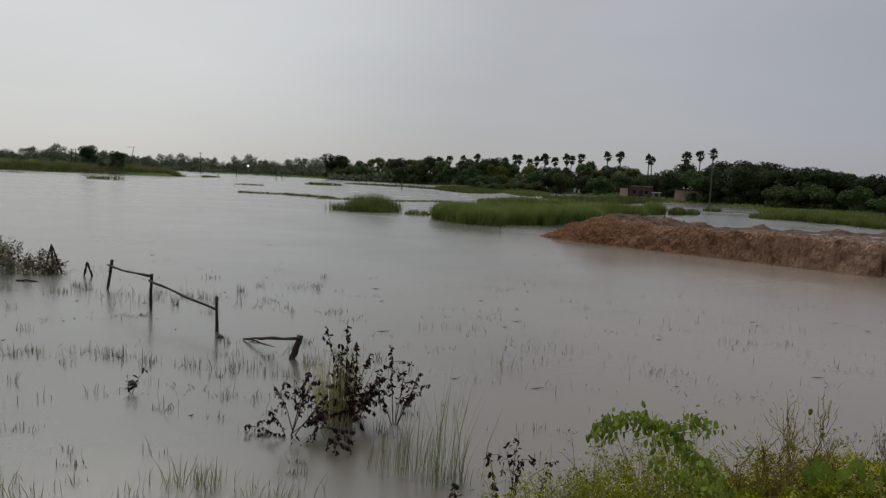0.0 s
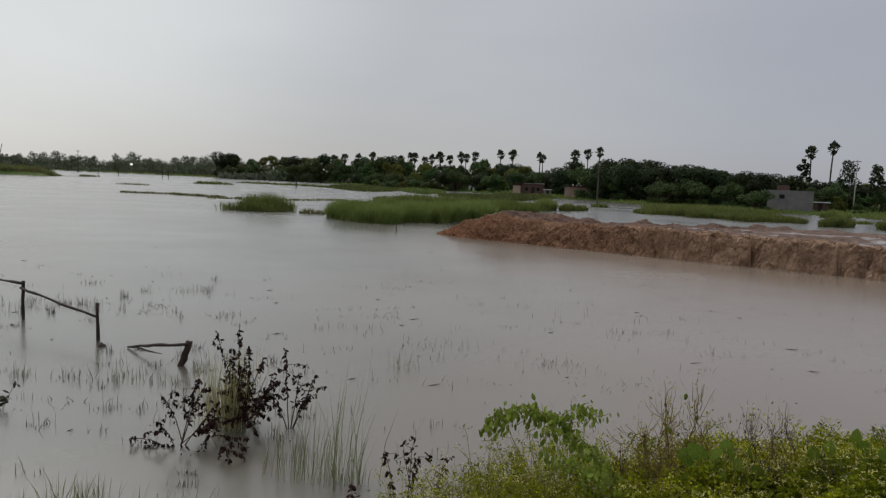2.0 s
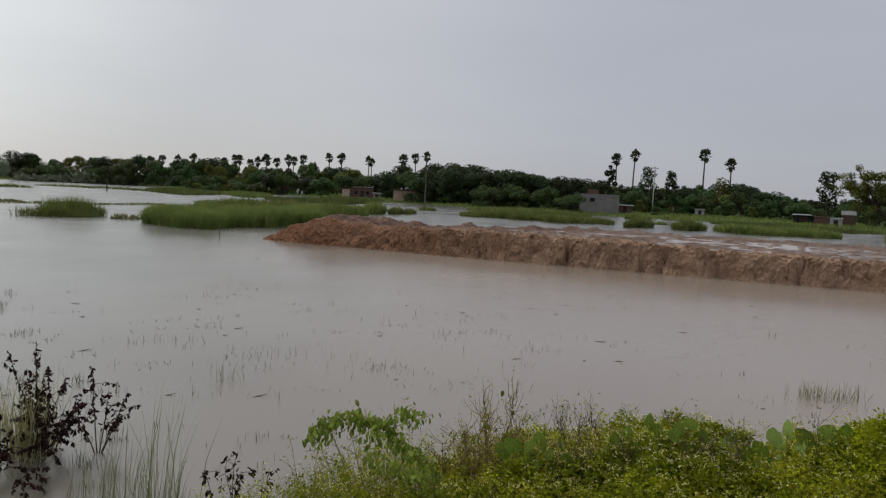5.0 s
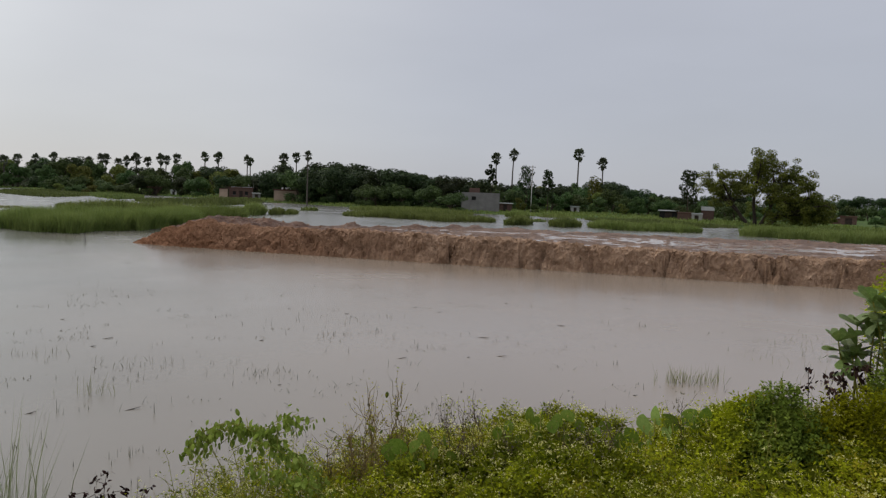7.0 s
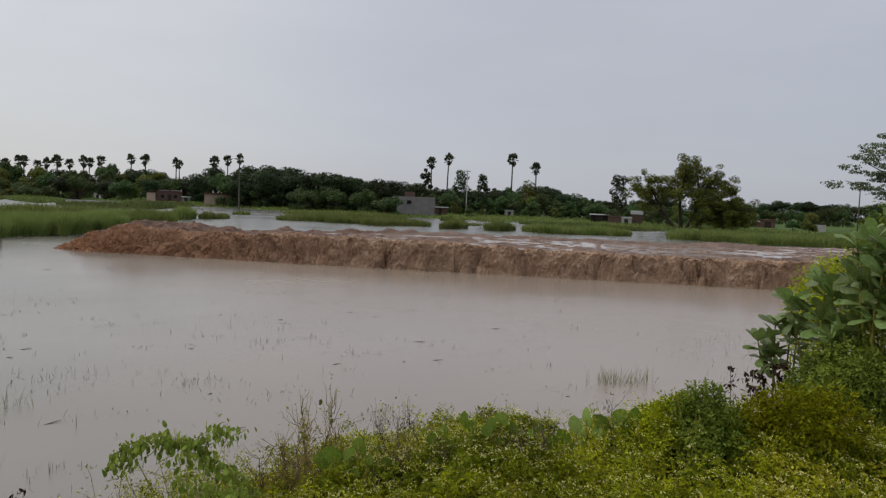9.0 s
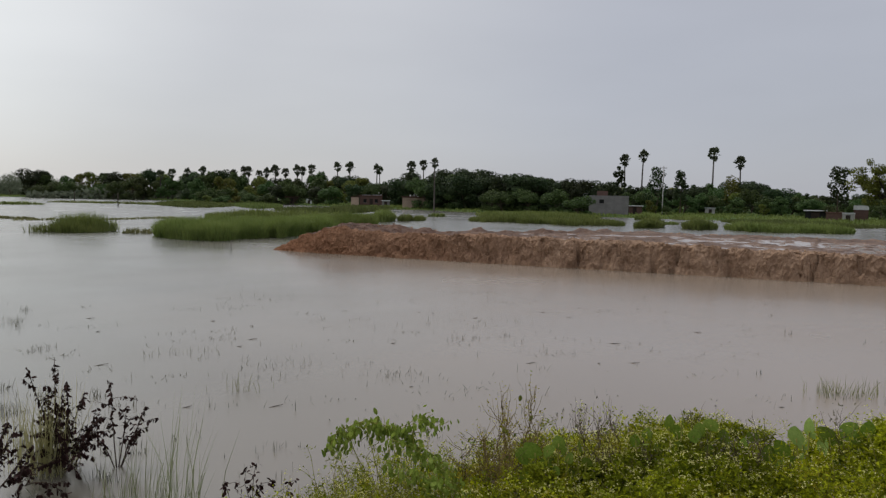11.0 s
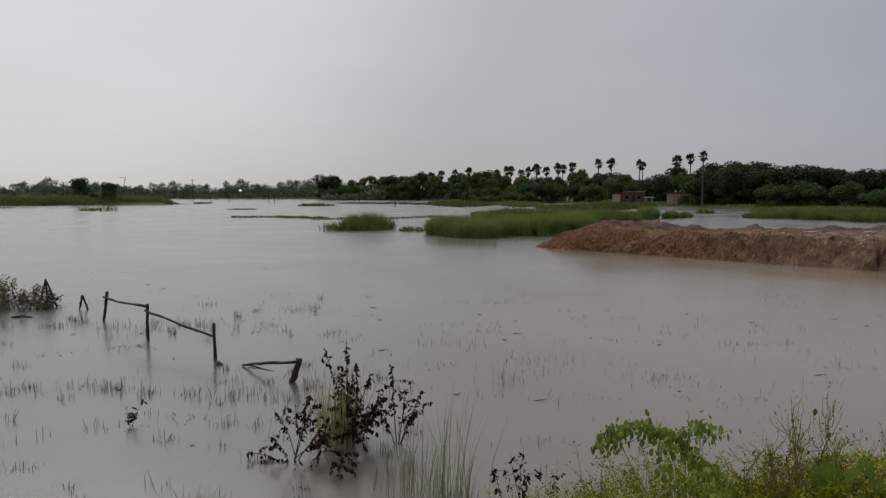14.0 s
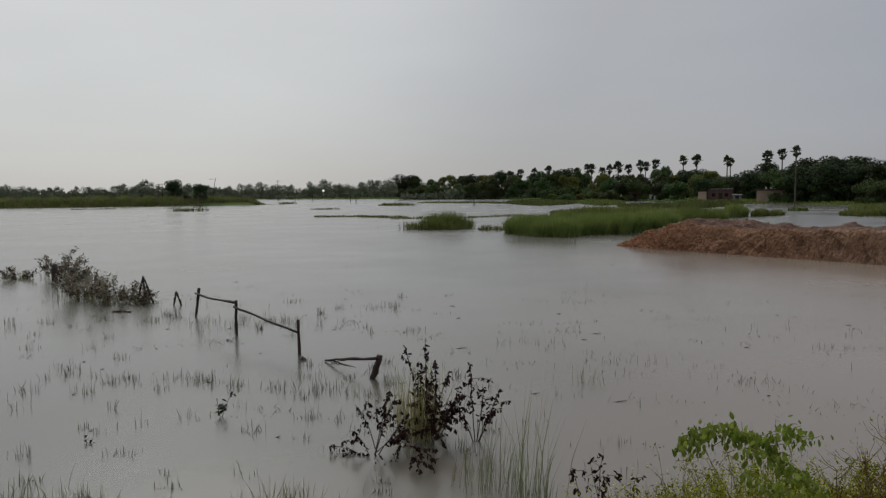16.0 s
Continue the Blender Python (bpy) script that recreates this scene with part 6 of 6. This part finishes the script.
dry_weed(2.2, 4.35, 0.75, 1.2, 0.2, 101, 18, leaves_n=40, spray="weed_ochre", reach=0.6, haze=42, twigs=4)
dry_weed(2.0, 4.44, 0.75, 0.95, 0.22, 102, 7, leaves_n=30, reach=0.6)
for k, (az, rise, wide, n) in enumerate(((29.0, 0.2, 0.14, 4), (32.5, 0.26, 0.22, 6), (34.8, 0.32, 0.24, 7), (37.2, 0.24, 0.2, 5), (40.6, 0.2, 0.26, 6), (42.6, 0.2, 0.2, 5), (44.3, 0.2, 0.14, 4), (46.6, 0.24, 0.14, 4), (49.3, 0.18, 0.16, 4))):
    q = 4.72 * math.sin(radians(az)), 4.72 * math.cos(radians(az))
    g = ground_z(*q)
    dry_weed(*q, g, weed_top(az) + rise - g, wide, 140 + k, n, "thin dry weed rising above the flowering weeds", 3, "drab_leaf", 0.5, wood_of="stem_brown", twigs=5, first=6)
dry_weed(1.02, 5.30, 0.25, 0.85, 0.35, 107, 4, "thin pale weed with tiny white heads", 0, "flower")
dry_weed(1.09, 5.52, 0.2, 0.75, 0.3, 109, 4, "thin pale weed with tiny white heads", 0, "flower")
dry_weed(1.43, 5.01, 0.35, 0.8, 0.35, 108, 4, "thin pale weed with tiny white heads", 0, "flower")


def dark_shrub(x, y, g, h, w, seed, n=5, leaf=0.044, bend=0.22, each=46, up=0.5):
    r = rand(seed)
    t = thing("dark_shrub", "small shrub with dark purplish-brown leaves on the bank", "shrub", (x, y, g), group="dark shrubs on the bank")
    wood, pts, ways = Geo(), [], []
    for k in range(n):
        a = k * 2.4 + r.rand()
        v = np.array([math.cos(a) * w, math.sin(a) * w, h * (0.72 + 0.35 * r.rand())])
        e, w1, line = limb(wood, np.array([0.02 * r.randn(), 0.02 * r.randn(), -0.05]), v, np.linalg.norm(v), 0.006, r, bend, 10, 5, 0.4)
        for j in range(4, 11):
            pts.append(line[j]), ways.append(v)
            if r.rand() < 0.75:
                side = unit(r.randn(3) * np.array([1, 1, 0.4]) + np.array([0, 0, 0.3])) * (0.05 + 0.07 * r.rand())
                wood.add(*tube([line[j], line[j] + side], [0.003, 0.0018], 4))
                pts.append(line[j] + side), ways.append(side)
    pts, ways = np.array(pts), np.array(ways)
    keep = pts[:, 2] > up * h
    part("branchwork", wood, "stem_dark", t)
    part("foliage", leafy(r, pts[keep], ways[keep], each * n, leaf, 0.55, 0.3, 0.016, True, 0.4, False, 0.6), "dead_leaf", t, kind="stuff")


dark_shrub(0.64, 6.37, 0.0, 1.08, 0.12, 111, 3, 0.046, 0.14, 34)
dark_shrub(0.83, 6.24, 0.0, 0.9, 0.12, 112, 2, 0.044, 0.14, 30)
dark_shrub(0.34, 6.29, 0.0, 0.6, 0.2, 113, 2, 0.044, 0.14, 24)
dark_shrub(4.98, 3.0, 1.0, 1.2, 0.14, 114, 4, 0.032, 0.08, 60)
dark_shrub(5.08, 2.83, 1.0, 1.14, 0.1, 115, 4, 0.034, 0.08, 70)
dark_shrub(5.2, 2.71, 1.0, 1.26, 0.12, 116, 6, 0.04, 0.08, 90)


def unit_leaf(name, material, ratio, droop, heart, blunt=False):
    geo = broad_leaves(Geo(), np.zeros((1, 3)), np.array([[0, 1.0, 0]]), np.array([[0, 0, 1.0]]), np.ones(1), np.array([ratio]), droop, heart, blunt)
    me = geo.mesh(name)
    me.materials.append(MATS[material])
    return me


def leaf_part(me, parent, p, d, n, size):
    """One large leaf as a part of its plant."""
    d = unit(np.array(d, float))
    side = unit(np.cross(d, n))
    up = np.cross(side, d)
    ob = new("leaf", me)
    ob.parent = parent
    ob.matrix_basis = Matrix([[*(size * q for q in (side[i], d[i], up[i])), p[i]] for i in range(3)] + [[0, 0, 0, 1]])
    return ob


ROUND, PALE = unit_leaf("leaf", "broad_leaf", 0.92, 0.45, True), unit_leaf("leaf", "pale_leaf", 0.92, 0.45, True)
OVAL = unit_leaf("leaf", "shrub_leaf", 0.42, 0.2, False, True)


def broad_plants():
    """Big soft rounded leaves that stand out among the weeds."""
    for k, (x, y, z, s, m) in enumerate((
        (2.22, 4.05, 1.69, 0.136, ROUND), (2.35, 3.98, 1.76, 0.111, ROUND), (2.51, 4.00, 1.71, 0.093, ROUND),
        (2.86, 3.76, 1.84, 0.093, ROUND), (3.03, 3.64, 1.94, 0.136, ROUND), (3.19, 3.56, 1.93, 0.119, ROUND), (3.41, 3.42, 1.87, 0.093, ROUND),
        (3.62, 3.21, 1.95, 0.135, PALE), (3.74, 3.07, 1.98, 0.136, ROUND), (3.82, 2.98, 2.00, 0.111, ROUND), (3.46, 3.24, 1.84, 0.119, ROUND),
    )):
        r = rand(120 + k)
        z -= 0.02
        g = ground_z(x, y)
        t = thing("broadleaf_plant", ("soft plant with big rounded green leaves among weeds", "soft plant with big pale rounded leaves among weeds")[m is PALE], "plant", (x, y, g), group="broad-leaved plants")
        h = z - g
        for j in range(5):
            a = j * 2.4 + r.rand()
            e = np.array([0.08 * math.cos(a) * (j > 0), 0.08 * math.sin(a) * (j > 0), h - 0.035 * j])
            part("stem", Geo().add(*tube([(0, 0, -0.05), e * np.array([0.4, 0.4, 0.6]), e], [0.008, 0.006, 0.004], 5)), "stem_green", t)
            az = math.atan2(x, y)
            face = np.array([-math.sin(az), -math.cos(az), 0.55]) + 0.55 * r.randn(3)
            up = np.array([0.3 * r.randn(), 0.3 * r.randn(), 0.8])
            leaf_part(m, t, e - unit(up) * 0.04, up, unit(face), s * (0.84 - 0.07 * j))


broad_plants()


def mound_bush(lobes, count, size, material, label, seed, ratio=0.5, sag=0.3, name="bush"):
    """A dense bush whose leaves fill several lobes (x, y, z, radius), on stems from the ground."""
    r = rand(seed)
    x, y = lobes[0][0], lobes[0][1]
    g = ground_z(x, y)
    t = thing(name, label, "bush", (x, y, g))
    o = np.array([x, y, g])
    wood, pts = Geo(), []
    for lx, ly, lz, lr in lobes:
        c = np.array([lx, ly, lz]) - o
        s = c * np.array([0.4, 0.4, 0]) + np.array([0, 0, -0.08])
        for k in range(6):
            e = c + lr * 0.75 * unit(r.randn(3))
            limb(wood, s + 0.03 * r.randn(3), e - s, np.linalg.norm(e - s), 0.007, r, 0.12, 5, 4, 0.4)
    weight = np.array([q[3] ** 2 for q in lobes])
    pick = r.choice(len(lobes), count, p=weight / weight.sum())
    c = np.array([q[:3] for q in lobes])[pick] - o
    rad = np.array([q[3] for q in lobes])[pick]
    way = unit(r.randn(count, 3))
    knob = 1 + 0.2 * np.sin(way[:, 0] * 9 + pick) * np.sin(way[:, 1] * 8) + 0.15 * np.sin(way[:, 2] * 13 + way[:, 0] * 7)
    p = c + way * (rad * knob * (0.35 + 0.65 * r.rand(count) ** 0.45))[:, None]
    d = unit(way * np.array([1, 1, 0.5]) + 0.7 * r.randn(count, 3) - np.array([0, 0, sag]))
    n = unit(np.array([0, 0, 1.0]) + 0.5 * way + 0.4 * r.randn(count, 3))
    ln = size * (0.55 + 0.8 * r.rand(count))
    part("branchwork", wood, "stem_green", t)
    geo = leaves(Geo(), p, d, n, ln, ln * ratio, 0.2) if size < 0.04 else broad_leaves(Geo(), p, d, n, ln, ln * ratio, 0.3)
    part("foliage", geo, material, t, kind="stuff")
    return t


mound_bush(((3.98, 2.61, 1.95, 0.2), (3.94, 2.74, 2.04, 0.1), (4.04, 2.51, 2.04, 0.15), (4.02, 2.63, 2.14, 0.13), (3.88, 2.57, 1.80, 0.2), (3.98, 2.42, 1.91, 0.18), (4.09, 2.61, 2.20, 0.07)), 9000, 0.028, "bush_green", "rounded leafy green bush among the flowering weeds", 131)
mound_bush(((3.97, 2.80, 2.04, 0.12), (3.85, 2.79, 1.92, 0.15), (3.98, 2.95, 1.96, 0.09), (4.05, 2.76, 2.11, 0.08)), 5000, 0.026, "weed", "yellowish small-leaved bush beside a greener one", 132)
mound_bush(((4.24, 2.38, 2.10, 0.14), (4.30, 2.27, 2.14, 0.15), (4.13, 2.37, 1.97, 0.15), (4.26, 2.12, 2.15, 0.18), (4.24, 1.95, 2.17, 0.2)), 8000, 0.026, "weed", "yellowish small-leaved bush full of tiny flowers", 134)
mound_bush(((5.12, 2.42, 2.27, 0.17), (4.98, 2.48, 2.19, 0.13), (5.08, 2.26, 2.32, 0.2), (4.86, 2.25, 2.18, 0.18), (4.94, 2.09, 2.25, 0.22)), 13000, 0.027, "bush_green", "leafy green bush under a large-leaved shrub", 133)
mound_bush(((6.24, 3.08, 2.68, 0.22), (6.20, 3.17, 2.57, 0.17), (6.29, 2.98, 2.81, 0.2), (6.34, 2.87, 2.86, 0.2), (6.29, 2.98, 2.50, 0.3), (6.38, 2.80, 2.52, 0.3), (6.16, 3.02, 2.31, 0.25)), 9000, 0.032, "weed", "feathery yellow-green bush beside a large-leaved shrub", 135)
mound_bush(((5.80, 2.37, 2.87, 0.35), (5.84, 2.26, 3.16, 0.35), (5.65, 2.21, 2.58, 0.35), (5.71, 2.05, 2.83, 0.4), (5.31, 1.98, 2.34, 0.35)), 11000, 0.034, "bush_green", "dense leafy thicket behind the large-leaved shrubs", 137)


def whorl_shrub(x, y, tips, seed, size):
    """The shrub with thick oval leaves set in whorls; tips are the ends of its stems."""
    r = rand(seed)
    g = ground_z(x, y)
    t = thing("large_leaved_shrub", "tall shrub with thick oval dark green leaves in whorls", "shrub", (x, y, g), group="large-leaved shrubs")
    for e in tips:
        e = np.array(e) - np.array([x, y, g])
        s = np.array([0.05 * r.randn(), 0.05 * r.randn(), -0.1])
        m = s * 0.5 + e * np.array([0.3, 0.3, 0.55])
        line = [s * (1 - q) ** 2 + 2 * m * q * (1 - q) + e * q * q for q in np.linspace(0, 1, 10)]
        part("stem", Geo().add(*tube(line, np.linspace(0.014, 0.005, 10), 6)), "stem_green", t)
        way = unit(line[-1] - line[-2])
        for p, n, up in ((line[-1], 9, 0.6), (line[-1] * 0.5 + line[-2] * 0.5, 5, 0.0), (line[-2], 4, -0.3)):
            a = r.rand() * 6.3
            for k in range(n):
                q = a + k * 2.4
                d = np.array([math.cos(q), math.sin(q), up + 0.5 * r.randn()]) + 0.3 * way
                leaf_part(OVAL, t, p, d, np.array([0, 0, 1.0]) + 0.6 * r.randn(3), size * (0.65 + 0.5 * r.rand()))


whorl_shrub(5.3, 2.84, ((5.27, 2.89, 2.5), (5.17, 2.96, 2.38), (5.36, 2.82, 2.43), (5.25, 2.9, 2.28), (5.39, 2.78, 2.48)), 141, 0.155)
whorl_shrub(5.34, 2.5, ((5.26, 2.79, 2.69), (5.31, 2.71, 2.64), (5.23, 2.54, 2.6), (5.24, 2.39, 2.52), (5.32, 2.33, 2.69), (5.39, 2.55, 2.75), (5.45, 2.42, 2.85), (5.29, 2.27, 2.6), (5.16, 2.42, 2.5), (5.36, 2.6, 2.84)), 142, 0.165)
whorl_shrub(5.33, 2.20, ((5.26, 2.34, 3.12), (5.19, 2.26, 3.02), (5.31, 2.25, 3.18), (5.14, 2.12, 2.96), (5.18, 2.28, 2.90), (5.24, 2.14, 3.12), (5.13, 2.15, 2.81), (5.36, 2.13, 3.27), (5.19, 2.02, 2.93)), 143, 0.165)
whorl_shrub(5.25, 1.86, ((5.20, 1.97, 3.15), (5.23, 1.90, 3.30), (5.16, 1.80, 3.06), (5.13, 1.89, 2.88)), 144, 0.17)
